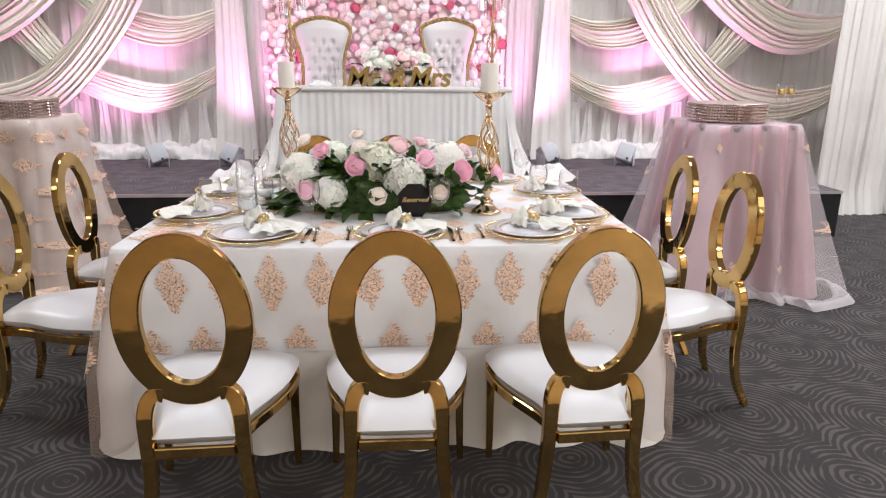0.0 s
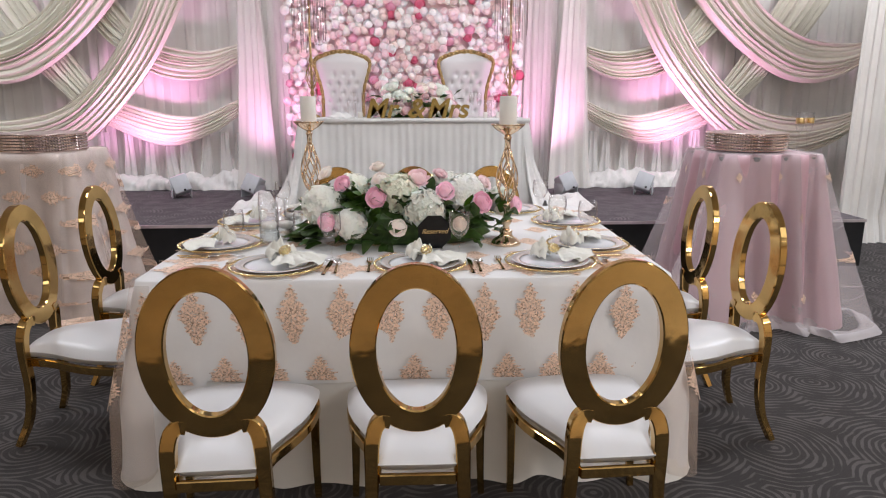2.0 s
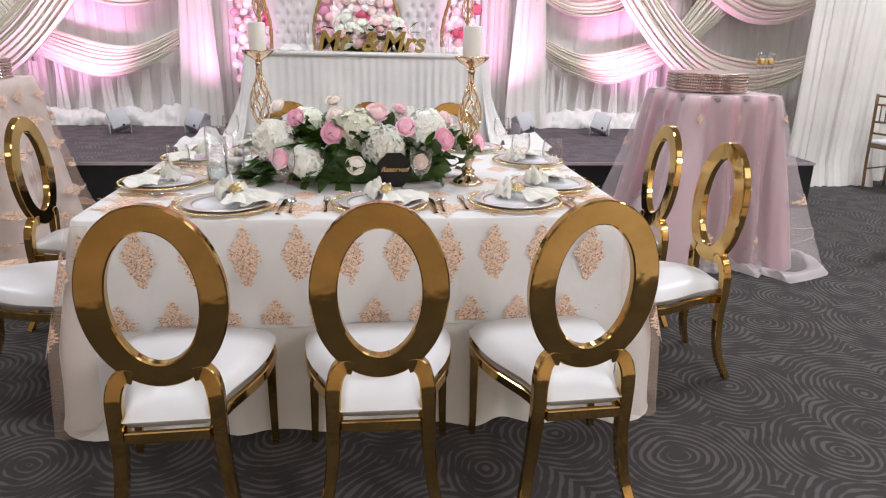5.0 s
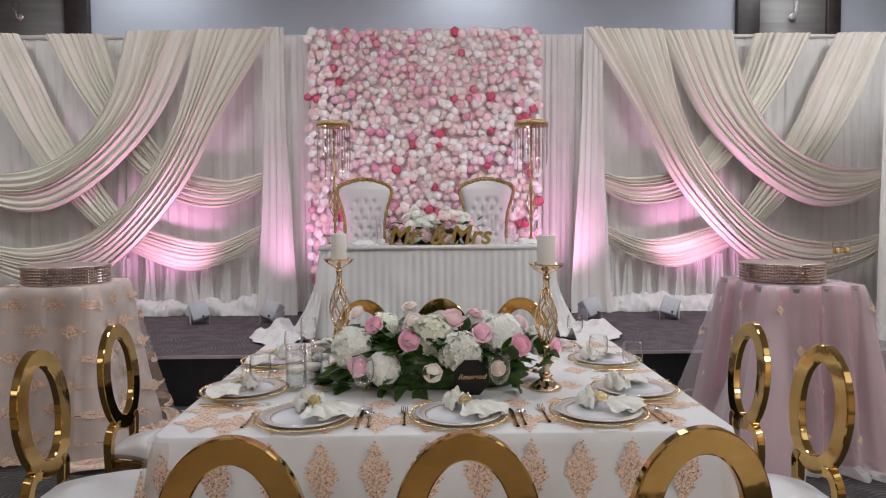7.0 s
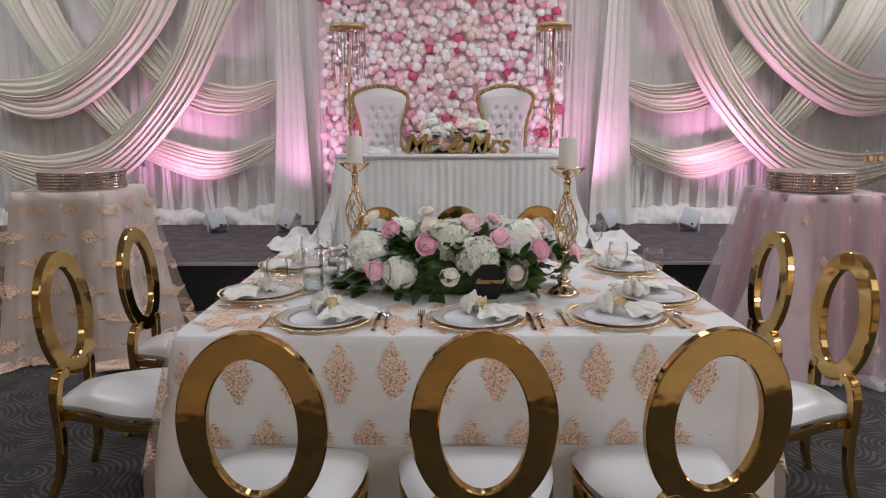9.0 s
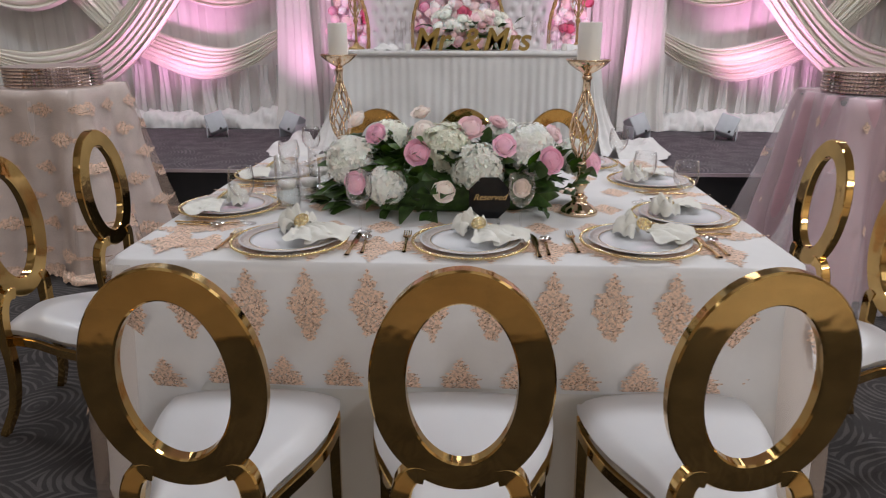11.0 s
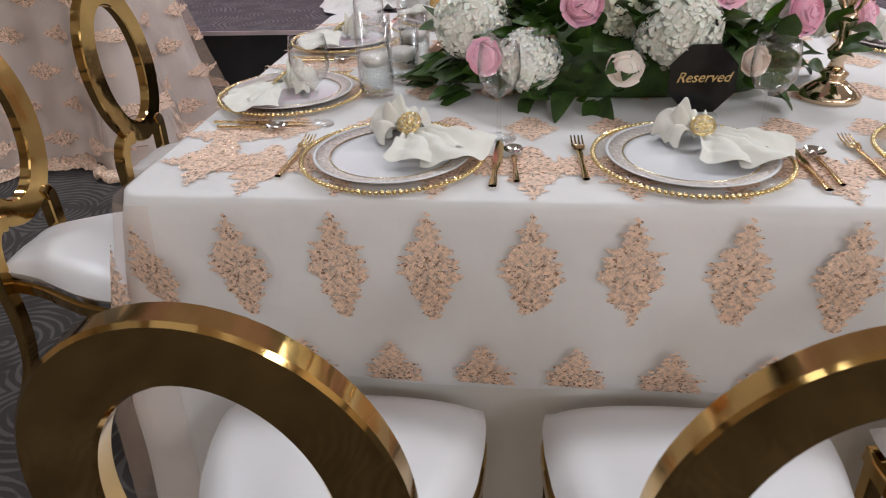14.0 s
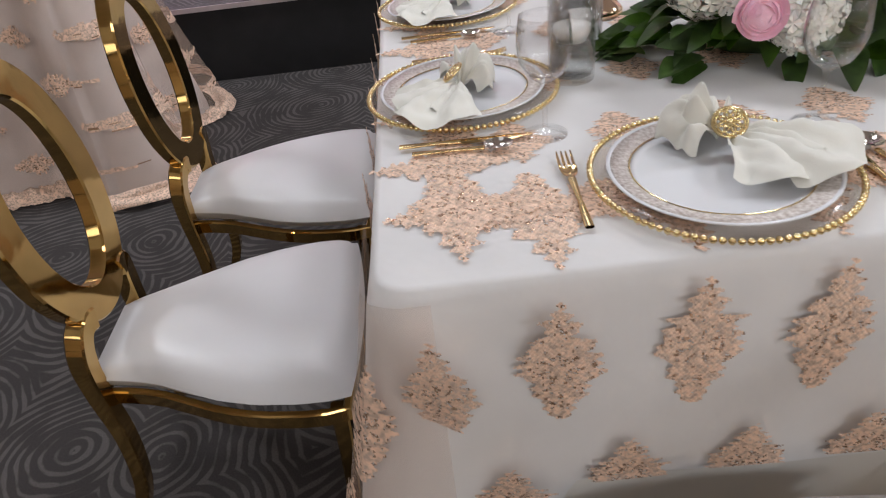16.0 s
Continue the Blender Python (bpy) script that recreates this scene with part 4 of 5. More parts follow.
BACK = [(0.70, 0.215), (0.85, 0.205), (1.0, 0.205), (1.12, 0.225), (1.22, 0.255), (1.31, 0.28), (1.355, 0.275), (1.385, 0.24), (1.41, 0.17), (1.435, 0.09), (1.445, 0.0)]


def throne(x, y, turn):
    t = thing("throne_chair", pose(x, y, STAGE_Z, 0, 0, turn), "white tufted throne chair with carved gold frame", "chair", "throne chairs")

    def half(z):
        for (a, b), (a2, b2) in zip(BACK, BACK[1:]):
            if z <= a2:
                return b + (b2 - b) * (z - a) / (a2 - a)
        return 0.0
    buttons = [(bx, bz) for r, bz in enumerate((0.86, 0.95, 1.04, 1.13, 1.22)) for bx in ((-0.14, -0.047, 0.047, 0.14) if r % 2 else (-0.094, 0.0, 0.094))]

    def pad(u, v):
        z = 0.5 + 0.945 * v
        hw = max(0.215 if z < 0.7 else half(z), 0.002) - 0.012
        s = u * 2 - 1
        x = s * hw
        d = 0.045 * (1 - abs(s) ** 6) * min(1, (1.46 - z) * 9)
        for bx, bz in buttons:
            q = math.hypot(x - bx, (z - bz) * 0.9)
            d -= 0.030 * math.exp(-(q / 0.021) ** 2)
        d -= 0.010 * sum(math.exp(-((abs(x - bx) / 0.008) ** 2)) * (1 if 0.86 < z < 1.22 else 0) for bx in (-0.047, 0.047)) * 0.5
        return (x, -0.02 - d, z)
    part("backrest", sheet(52, 60, pad), M_throne, t, "white button-tufted back")
    part("back_panel", sheet(20, 40, lambda u, v: ((u * 2 - 1) * (max(0.002, (half(0.5 + 0.945 * v) if v > 0.22 else 0.215)) - 0.012), 0.012, 0.5 + 0.945 * v)), M_throne, t)
    edge = [Vector((-0.215, 0, 0.45))] + [Vector((-h, -0.01, z)) for z, h in BACK] + [Vector((h, -0.01, z)) for z, h in BACK[-2::-1]] + [Vector((0.215, 0, 0.45))]
    path = smoothpath(edge, 90)
    frame_part = part("back_frame", sweep(path, ring_section(0.024, 10), up=(0, 1, 0), scale=[0.8 + 0.16 * math.sin(k * 1.9) + (0.35 if 30 < k < 60 else 0) for k in range(90)]), M_golddark, t, "carved antique gold frame")
    for k in range(26, 64, 2):
        part("carved_scroll", lathe([(0.002, -0.018), (0.014, -0.012), (0.019, 0), (0.014, 0.012), (0.002, 0.018)], 10), M_golddark, frame_part, m=Matrix.Translation(path[k] + Vector((0, -0.022, 0.008))))
    part("seat", box(-0.27, -0.52, 0.36, 0.27, 0.0, 0.48, 0.04), M_throne, t)
    part("seat_frame", box(-0.28, -0.53, 0.29, 0.28, 0.02, 0.358, 0.012), M_golddark, t)
    for s in (-1, 1):
        part("leg", sweep(smoothpath([(s * 0.25, -0.5, 0.3), (s * 0.27, -0.53, 0.2), (s * 0.25, -0.51, 0.0)], 10), ring_section(0.026), up=(0, 1, 0)), M_golddark, t)
        part("leg", sweep(smoothpath([(s * 0.23, 0, 0.46), (s * 0.24, 0.02, 0.2), (s * 0.25, 0.06, 0.0)], 10), ring_section(0.026), up=(0, 1, 0)), M_golddark, t)
        part("armrest", sweep(smoothpath([(s * 0.22, -0.02, 0.72), (s * 0.29, -0.2, 0.69), (s * 0.29, -0.42, 0.66), (s * 0.27, -0.46, 0.5), (s * 0.26, -0.44, 0.35)], 18), ring_section(0.026), up=(0, 1, 0)), M_golddark, t)
    return t


throne(-0.868, 6.98, 10)
throne(0.405, 6.98, -6)


def crystal_stand(x, y):
    t = thing("crystal_stand", pose(x, y, HZ + 0.003), "tall gold stand hung with strands of crystal beads", "table decoration", "crystal stands")
    h = 1.15
    part("base", lathe([(0.07, 0), (0.07, 0.012), (0.03, 0.03), (0.014, 0.06)], 20), M_golddark, t)
    part("pole", lathe([(0.011, 0.05), (0.011, 0.2), (0.022, 0.23), (0.011, 0.26), (0.011, 0.50), (0.024, 0.53), (0.011, 0.56), (0.011, h - 0.03)], 12), M_golddark, t)
    for k in range(8):
        pts = [Vector(((0.012 + 0.042 * math.sin(math.pi * s)) * math.cos(k * math.pi / 4 + 2.2 * s), (0.012 + 0.042 * math.sin(math.pi * s)) * math.sin(k * math.pi / 4 + 2.2 * s), 0.26 + 0.25 * s)) for s in [i / 11 for i in range(12)]]
        part("cage_wire", sweep(pts, ring_section(0.0035, 5), up=(0, 0, 1)), M_golddark, t)
    part("crown", lathe([(0.155, h - 0.035), (0.165, h - 0.03), (0.165, h + 0.0), (0.150, h + 0.012), (0.05, h + 0.02), (0.05, h - 0.01), (0.155, h - 0.035)], 28, False), M_golddark, t, "beaded gold crown ring")
    r = random.Random(int(x * 100))
    bead = ([(0, 0, 1), (1, 0, 0), (0, 1, 0), (-1, 0, 0), (0, -1, 0), (0, 0, -1)], [(0, 1, 2), (0, 2, 3), (0, 3, 4), (0, 4, 1), (5, 2, 1), (5, 3, 2), (5, 4, 3), (5, 1, 4)])
    for k in range(26):
        a = k * 2 * math.pi / 26 * 2
        rad = 0.155 if k < 13 else 0.085
        a += 0.24 if k >= 13 else 0
        n = r.randint(13, 19) + (5 if k >= 13 else 0)
        geo = join(*[moved(bead, Matrix.Translation((rad * math.cos(a), rad * math.sin(a), h - 0.04 - i * 0.022)) @ Matrix.Rotation(r.random() * 3, 4, "Z") @ Matrix.Diagonal((0.0065, 0.0065, 0.0105, 1))) for i in range(n)])
        tagged(part("bead_strand", geo, M_crystal, t, smooth=False), kind="stuff")
    return t


crystal_stand(-1.10, 6.42)
crystal_stand(0.79, 6.42)

# floral runner, gilt words, candles and glasses on the head table
hf = thing("head_table_flowers", pose(0, 0, 0), "low arrangement of pink and white roses on the head table", "flower arrangement")
rnd = random.Random(21)
core2 = lathe([(0.05, 0), (0.9, 0.02), (1.0, 0.3), (0.7, 0.75), (0.02, 1.0)], 20)
part("foliage_core", ([(-0.115 + x * 0.33, 6.22 + y * 0.08, HZ + 0.006 + z * 0.15) for x, y, z in core2[0]], core2[1]), M_leaf, hf)
for k in range(84):
    a, hgt = (rnd.uniform(-1.05, 0.05) if k % 5 else rnd.random()) * math.pi, (k * 0.618) % 1
    bx = -0.115 + 0.40 * math.cos(a) * (1 - 0.35 * hgt)
    by = 6.2 + 0.13 * math.sin(a) * (1 - 0.4 * hgt)
    bz = HZ + 0.045 + 0.25 * hgt
    side = "pink" if -0.15 < bx < 0.1 or bx > 0.22 or bx < -0.42 else "white"
    material = rnd.choice([M_paleroseP, M_blush, M_pinkrose, M_paleroseP]) if side == "pink" else rnd.choice([M_white, M_white, M_paleroseP])
    bloom("rose", WALLROSES, material, hf, (bx, by, bz), (math.cos(a) * 0.6, -0.9, 0.2 + 0.7 * hgt), rnd.uniform(0.040, 0.062), rnd.random())
for k in range(40):
    a = rnd.random() * math.pi * 2
    ob = new("leaf", LEAVES[k % 4])
    ob.parent = hf
    out = Vector((math.cos(a), math.sin(a), rnd.uniform(0.1, 0.9))).normalized()
    ob.matrix_basis = Matrix.Translation((-0.115 + 0.36 * math.cos(a), 6.2 + 0.12 * math.sin(a), HZ + rnd.uniform(0.04, 0.22))) @ out.to_track_quat("Y", "Z").to_matrix().to_4x4()


def words(name, text, size, depth, material, m, label, parent=None, shear=0.0, bold=0.02):
    cu = bpy.data.curves.new(name, "FONT")
    cu.body, cu.size, cu.extrude, cu.align_x, cu.shear, cu.offset = text, size, depth, "CENTER", shear, size * bold
    cu.materials.append(material)
    ob = new(name, cu)
    ob.matrix_basis = m
    if parent:
        ob.parent = parent
        if label:
            ob["label"] = label
    else:
        tagged(ob, label, "sign")
    return ob


for text, wx in (("Mr", -0.43), ("&", -0.12), ("Mrs", 0.17)):
    words("gilt_word", text, 0.24, 0.008, M_goldpaint, pose(wx, 6.02, HZ + 0.012, 90, 0, 0), "free-standing gold glitter script word on the head table", shear=0.25)


def glass_vessel(name, profile, label, category, m, group="", seg=28):
    me = mesh(name, *lathe(profile, seg, cap=False))
    ob = put(name, me, M_glass, m=m)
    return tagged(ob, label, category, group)


flute = [(0.001, 0), (0.03, 0.001), (0.029, 0.004), (0.005, 0.012), (0.004, 0.09), (0.018, 0.12), (0.024, 0.17), (0.022, 0.23), (0.0212, 0.23), (0.0228, 0.17), (0.0165, 0.122), (0.001, 0.108)]
tumbler = [(0.001, 0), (0.04, 0), (0.04, 0.16), (0.0375, 0.16), (0.0375, 0.008), (0.001, 0.008)]
for gx, gy, kind in ((-0.66, 6.1, 0), (-0.59, 6.14, 0), (-0.71, 6.2, 1), (-0.54, 6.2, 1), (0.40, 6.1, 0), (0.47, 6.15, 0), (0.55, 6.12, 1), (0.62, 6.16, 0)):
    glass_vessel("champagne_flute" if kind == 0 else "glass_cylinder", flute if kind == 0 else tumbler, "clear champagne flute on the head table" if kind == 0 else "clear glass cylinder vase on the head table", "glass" if kind == 0 else "vase", pose(gx, gy, HZ + 0.004), "glassware of the head table")
for px in (-0.80, 0.72):
    napk = thing("folded_napkin", pose(px, 6.12, HZ + 0.004), "white napkin folded on the head table", "napkin")
    part("cloth", sheet(18, 12, lambda u, v: (0.11 * (u - 0.5) * 2, 0.05 * (v - 0.5) * 2, 0.004 + 0.045 * math.sin(math.pi * u) ** 0.5 * math.sin(math.pi * v) ** 0.6 + 0.008 * math.sin(u * 14 + v * 6))), M_tulle, napk)
for gx, gy in ((0.52, 6.05), (0.64, 6.05), (-0.62, 6.04)):
    cd = thing("votive_candle", pose(gx, gy, HZ + 0.004), "small white candle on the head table", "candle", "votive candles")
    wax = part("wax", lathe([(0.022, 0), (0.022, 0.05), (0.018, 0.055), (0.003, 0.053)], 16), M_candle, cd)
    part("wick", lathe([(0.001, 0.053), (0.001, 0.062)], 6), M_black, wax)


def uplight(x, y, turn):
    t = thing("uplight", pose(x, y, STAGE_Z, 0, 0, turn), "pale grey stage uplight standing at the foot of the curtain", "stage light", "uplights")
    body = box(-0.085, -0.065, -0.09, 0.085, 0.065, 0.09, 0.012)
    housing = part("housing", body, M_case, t, m=pose(0, 0, 0.124, -24, -0.7 * turn, 0))
    part("lens_panel", box(-0.07, -0.05, 0.091, 0.07, 0.05, 0.095, 0.001), M_lens, housing, "pink-lit lens panel")
    for s in (-1, 1):
        part("foot", box(s * 0.091 - 0.004, -0.08, 0.0, s * 0.091 + 0.004, 0.08, 0.12, 0.003), M_case, t)
    part("port", lathe([(0.012, 0), (0.012, 0.004), (0.002, 0.004)], 12), M_black, t, m=pose(0.03, -0.094, 0.085, 66, 0, 0))
    return t


M_case = mat("pale_grey_casing", (0.50, 0.51, 0.54), 0.45, vary=0.06, scale=12)
M_lens = mat("pink_lens", (0.9, 0.6, 0.75), 0.3)
for ux, uy, turn, power, aim in UPLIGHTS:
    uplight(ux, uy, turn)

# wall panels with sconces high on the rear wall
for x0, x1, kx in ((-6.35, -4.56, -5.45), (3.88, 5.26, 4.63)):
    t = thing("wall_panel", pose(0, 0, 0), "dark-framed grey veneer panel on the painted wall", "wall panel", "wall panels")
    part("veneer", box(x0 + 0.3, 8.87, 1.2, x1 - 0.18, 8.898, 4.8), M_panelgrey, t)
    part("frame_post", box(x0, 8.82, 1.2, x0 + 0.3, 8.899, 4.8, 0.01), M_darkwood, t)
    part("frame_post", box(x1 - 0.18 if kx > 0 else x1 - 0.31, 8.82, 1.2, x1, 8.899, 4.8, 0.01), M_darkwood, t)
    s = thing("wall_sconce", pose(kx, 8.86, 4.05), "small metal wall sconce on the veneer panel", "wall lamp", "sconces")
    part("backplate", lathe([(0.05, 0), (0.05, 0.012), (0.03, 0.02)], 16), M_steel, s, m=pose(0, 0, 0, 90, 0, 0))
    part("arm", sweep(smoothpath([(0, 0, 0), (0, -0.07, -0.02), (0, -0.09, 0.06)], 10), ring_section(0.008), up=(1, 0, 0)), M_steel, s)
    part("shade", lathe([(0.03, 0.05), (0.045, 0.16), (0.042, 0.16), (0.028, 0.055)], 18, False), M_glass, s, m=pose(0, -0.09, 0))

# ---- lace motifs on the cloth ----


def motif(cols, rows, half_w, half_h, v_min, seed):
    """A spiky tree-shaped lace motif, thickly sewn with small bronze sequins round a central rosette."""
    r = random.Random(seed)
    cells = [(r.uniform(-1, 1), r.uniform(-1, 1), r.choice((0.030, 0.036, 0.05))) for _ in range(150)]
    tiers = ((-1.0, 0.08), (-0.86, 0.34), (-0.66, 0.40), (-0.62, 0.66), (-0.36, 0.64), (-0.31, 1.0), (-0.02, 0.86), (0.06, 0.98), (0.20, 0.60), (0.27, 0.86), (0.36, 0.52), (0.52, 0.30), (0.60, 0.44), (0.76, 0.26), (1.0, 0.03))
    V, F, S, ix = [], [], [], {}

    def reach(v):
        for (a, p), (b, q) in zip(tiers, tiers[1:]):
            if v <= b:
                return p + (q - p) * (v - a) / (b - a)
        return 0.0

    def vert(i, j):
        if (i, j) not in ix:
            ix[i, j] = len(V)
            V.append(((i / cols * 2 - 1) * half_w, (j / rows * 2 - 1) * half_h, 0.0006 * math.sin(i * 2.1) * math.sin(j * 1.7) + 0.0012))
        return ix[i, j]
    for j in range(rows):
        for i in range(cols):
            u, v = (i + 0.5) / cols * 2 - 1, (j + 0.5) / rows * 2 - 1
            if v < v_min:
                continue
            side = 1 if u > 0 else -1
            w = reach(max(-1, min(1, v - 0.22 * abs(u) + 0.06 + 0.03 * side))) * (0.92 + 0.22 * wob(v * 9, side * 3.0, seed)) + 0.07 * math.sin(v * 47 + seed + side)
            if abs(u) > w:
                continue
            q, a = math.hypot(u, (v + 0.05) * 1.9), math.atan2((v + 0.05) * 1.9, u)
            hit = any(math.hypot(u - hx, (v - hy) * 1.9) < hr for hx, hy, hr in cells)
            if 0.2 < q < 0.5 and math.cos(a * 7 + seed) > 0.86:
                hit = True
            if hit and r.random() < 0.25:
                continue
            F.append((vert(i, j), vert(i + 1, j), vert(i + 1, j + 1), vert(i, j + 1)))
            S.append(1 if hit else 0)
    me = mesh("lace_motif", V, F, False)
    me.materials.append(M_lace)
    me.materials.append(M_sequin)
    me.polygons.foreach_set("material_index", S)
    return me


MOTIFS = [motif(52, 96, 0.060, 0.114, -1.0, k) for k in range(3)]
HALVES = [motif(52, 70, 0.062, 0.085, -0.2, 10 + k) for k in range(2)]
rnd = random.Random(31)


def lay(me, m, parent):
    ob = new("lace_motif", me)
    ob.parent = parent
    ob.matrix_basis = m


# rows down the four sides
for k in range(12):
    x = -1.0695 + 0.1715 * k
    if TX0 + 0.10 < x < TX1 - 0.06:
        edge = min(x - TX0, TX1 - x) < 0.27
        lay(MOTIFS[k % 3], pose(x + rnd.uniform(-.006, .006), TY0 - (0.028 if edge else 0.0185), 0.645, 95.5 if edge else 92.0, 0, rnd.uniform(-3, 3)), cloth)
        if x > TX0 + 0.15:
            lay(HALVES[k % 2], pose(x + 0.092, TY0 - 0.030, 0.412, 94, 0, rnd.uniform(-3, 3)), cloth)
        lay(MOTIFS[k % 3], pose(x, TY1 + 0.0185, 0.640, 92, 0, 180), cloth)
for k in range(8):
    y = TY0 + 0.15 + 0.1805 * k
    for sx, turn in ((TX0 - 0.0185, -90), (TX1 + 0.0185, 90)):
        if k == 0:
            continue
        lay(MOTIFS[k % 3], pose(sx, y, 0.640, 92, 0, turn), cloth)
        lay(HALVES[k % 2], pose(sx + (-0.012 if turn < 0 else 0.012), y + 0.09, 0.402, 94, 0, turn), cloth)
lay(MOTIFS[0], pose(TX0 + 0.068, TY0 - 0.050, 0.638, 101, 0, -9) @ Matrix.Diagonal((0.85, 1, 1, 1)), cloth)
lay(HALVES[1], pose(TX0 + 0.150, TY0 - 0.054, 0.412, 97, 0, -5), cloth)
# on the hanging corners, bent round them
for sx in (-1, 1):
    for k, (a0, h0) in enumerate(((0.0, 0.17), (0.012, 0.37))):
        src = MOTIFS[k]
        V = [corner_point(sx, a0 + v.co.x * 0.42, max(0.01, h0 - v.co.y * 0.8), 0.5, 0.006) for v in src.vertices]
        me = mesh("lace_motif", V, [tuple(q.vertices) for q in src.polygons], False)
        me.materials.append(M_lace)
        me.materials.append(M_sequin)
        me.polygons.foreach_set("material_index", [q.material_index for q in src.polygons])
        lay(me, pose(0, 0, 0), cloth)
# on the table top: a joined border near the edge, then loose rows
zt = TZ + 0.0035
for k in range(12):
    x = -1.0695 + 0.1715 * k
    if TX0 + 0.07 < x < TX1 - 0.07:
        lay(MOTIFS[k % 3], pose(x, TY0 + 0.125, zt, 0, 0, 180) @ Matrix.Scale(1.05, 4), cloth)
        lay(MOTIFS[k % 3], pose(x - 0.06, TY0 + 0.148, zt + 0.0006, 0, 0, -90) @ Matrix.Scale(0.8, 4), cloth)
        if x + 0.20 < TX1:
            lay(MOTIFS[(k + 1) % 3], pose(x + 0.09, TY0 + 0.150, zt + 0.0012, 0, 0, 90) @ Matrix.Scale(0.9, 4), cloth)
        for r_, yy in enumerate((0.345, 0.60, 0.86, 1.12)):
            if x + 0.16 < TX1:
                lay(MOTIFS[(k + r_) % 3], pose(x + (0.09 if r_ % 2 else 0), TY0 + yy, zt, 0, 0, 180) @ Matrix.Diagonal((1.0, 0.62, 1, 1)), cloth)
for k in range(8):
    y = TY0 + 0.30 + 0.1805 * k
    if y < TY1 - 0.05:
        for sx, turn in ((TX0 + 0.105, 90), (TX1 - 0.105, -90)):
            lay(MOTIFS[k % 3], pose(sx, y, zt + 0.0008, 0, 0, turn), cloth)
            lay(MOTIFS[(k + 1) % 3], pose(sx + (0.02 if turn > 0 else -0.02), y + 0.09, zt + 0.0016, 0, 0, 0) @ Matrix.Scale(0.85, 4), cloth)
lay(MOTIFS[2], pose(TX0 + 0.125, TY0 + 0.155, zt + 0.0018, 0, 0, 90), cloth)
lay(MOTIFS[1], pose(TX0 + 0.115, TY0 + 0.165, zt + 0.0024, 0, 0, 180) @ Matrix.Scale(1.1, 4), cloth)
# embroidery that follows the folds of the cake cloths
SMALL = [motif(22, 30, 0.060, 0.114, -1.0, 60 + k) for k in range(3)]


def sewn(geo, n, rows, s0, h0, src, wide, tall, parent, flip, name="lace_motif", cloths=None):
    """A lace motif bent on to a hung cloth at s0 along its edge and h0 down from the top."""
    per = 4 * (2 * HALF + 0.01) - 0.0515
    V = []
    for v in src.vertices:
        x, y = (v.co.y, v.co.x) if flip else (v.co.x, v.co.y)
        fs = ((s0 + x * wide) / per * n) % n
        fr = max(0.2, min(rows - 1.001, (h0 - y * tall) / 1.058 * (rows - 1)))
        i, j = int(fs), int(fr)
        u, w = fs - i, fr - j
        P = lambda ii, jj: Vector(geo[0][jj * n + ii % n])
        q = (P(i, j) * (1 - u) + P(i + 1, j) * u) * (1 - w) + (P(i, j + 1) * (1 - u) + P(i + 1, j + 1) * u) * w
        d = (P(i + 1, j) - P(i, j)).cross(Vector((0, 0, 1))).normalized()
        V.append(q + d * 0.005)
    me = mesh(name, V, [tuple(q.vertices) for q in src.polygons], False)
    for m in cloths or (M_lace, M_sequin):
        me.materials.append(m)
    me.polygons.foreach_set("material_index", [q.material_index for q in src.polygons])
    ob = new(name, me)
    ob.parent = parent


def swirl(seed):
    """A curling line of embroidery thread with short side curls."""
    r = random.Random(seed)
    V, F = [], []
    for arm in range(4):
        a0, turn, size = r.uniform(0, 6.28), r.choice((-1, 1)) * r.uniform(3.2, 4.6), r.uniform(0.055, 0.085)
        cx, cy = r.uniform(-0.04, 0.04), r.uniform(-0.05, 0.05)
        for i in range(25):
            t = i / 24
            q, a = size * (1 - 0.75 * t), a0 + turn * t
            for side in (-1, 1):
                V.append((cx + (q + side * 0.0009) * math.cos(a), cy + (q + side * 0.0009) * math.sin(a), 0))
            if i:
                k = len(V) - 4
                F.append((k, k + 1, k + 3, k + 2))
    return mesh("embroidery_swirl", V, F, False)


SWIRLS = [swirl(80 + k) for k in range(4)]


for r_ in range(6):
    for c_ in range(10):
        sewn(champ_net, 420, 22, (c_ + 0.5 * (r_ % 2)) * 0.239 + 0.06, 0.105 + 0.16 * r_, SMALL[(r_ + c_) % 3], 0.70, 0.78, lc, True)
for r_ in range(4):
    for c_ in range(9):
        sewn(pink_net, 420, 22, (c_ + 0.5 * (r_ % 2)) * 0.265 + 0.03, 0.13 + 0.24 * r_, SMALL[(r_ + c_) % 3], 0.42, 0.26, pc, False)

for r_ in range(5):
    for c_ in range(9):
        sewn(pink_net, 420, 22, (c_ + 0.5 * (r_ % 2)) * 0.265 + 0.10, 0.16 + 0.20 * r_, SWIRLS[(2 * r_ + c_) % 4], 0.72, 0.72, pc, False, "embroidery_swirl", (M_thread,))

# ---- place settings ----
M_china = mat("white_china", (0.76, 0.765, 0.79), 0.12, vary=0.02, scale=5)
M_chinarim = mat("gilt_lace_rim", (0.74, 0.70, 0.67), 0.3, 0.2, vary=0.1, scale=170, bump=0.5, bump_scale=300, second=(0.44, 0.36, 0.31))
M_charger = glass_mat("pressed_glass_charger", (1.0, 0.98, 0.96), 0.10, haze=0.02, rim=0.12, flat=0.03)
M_beads = mat("bright_gold_beads", (0.90, 0.73, 0.40), 0.12, 1.0, vary=0.1)
M_napkin = mat("cream_linen", (0.75, 0.735, 0.67), 0.8, vary=0.04, scale=12, bump=0.35, bump_scale=600, sheen=0.2)
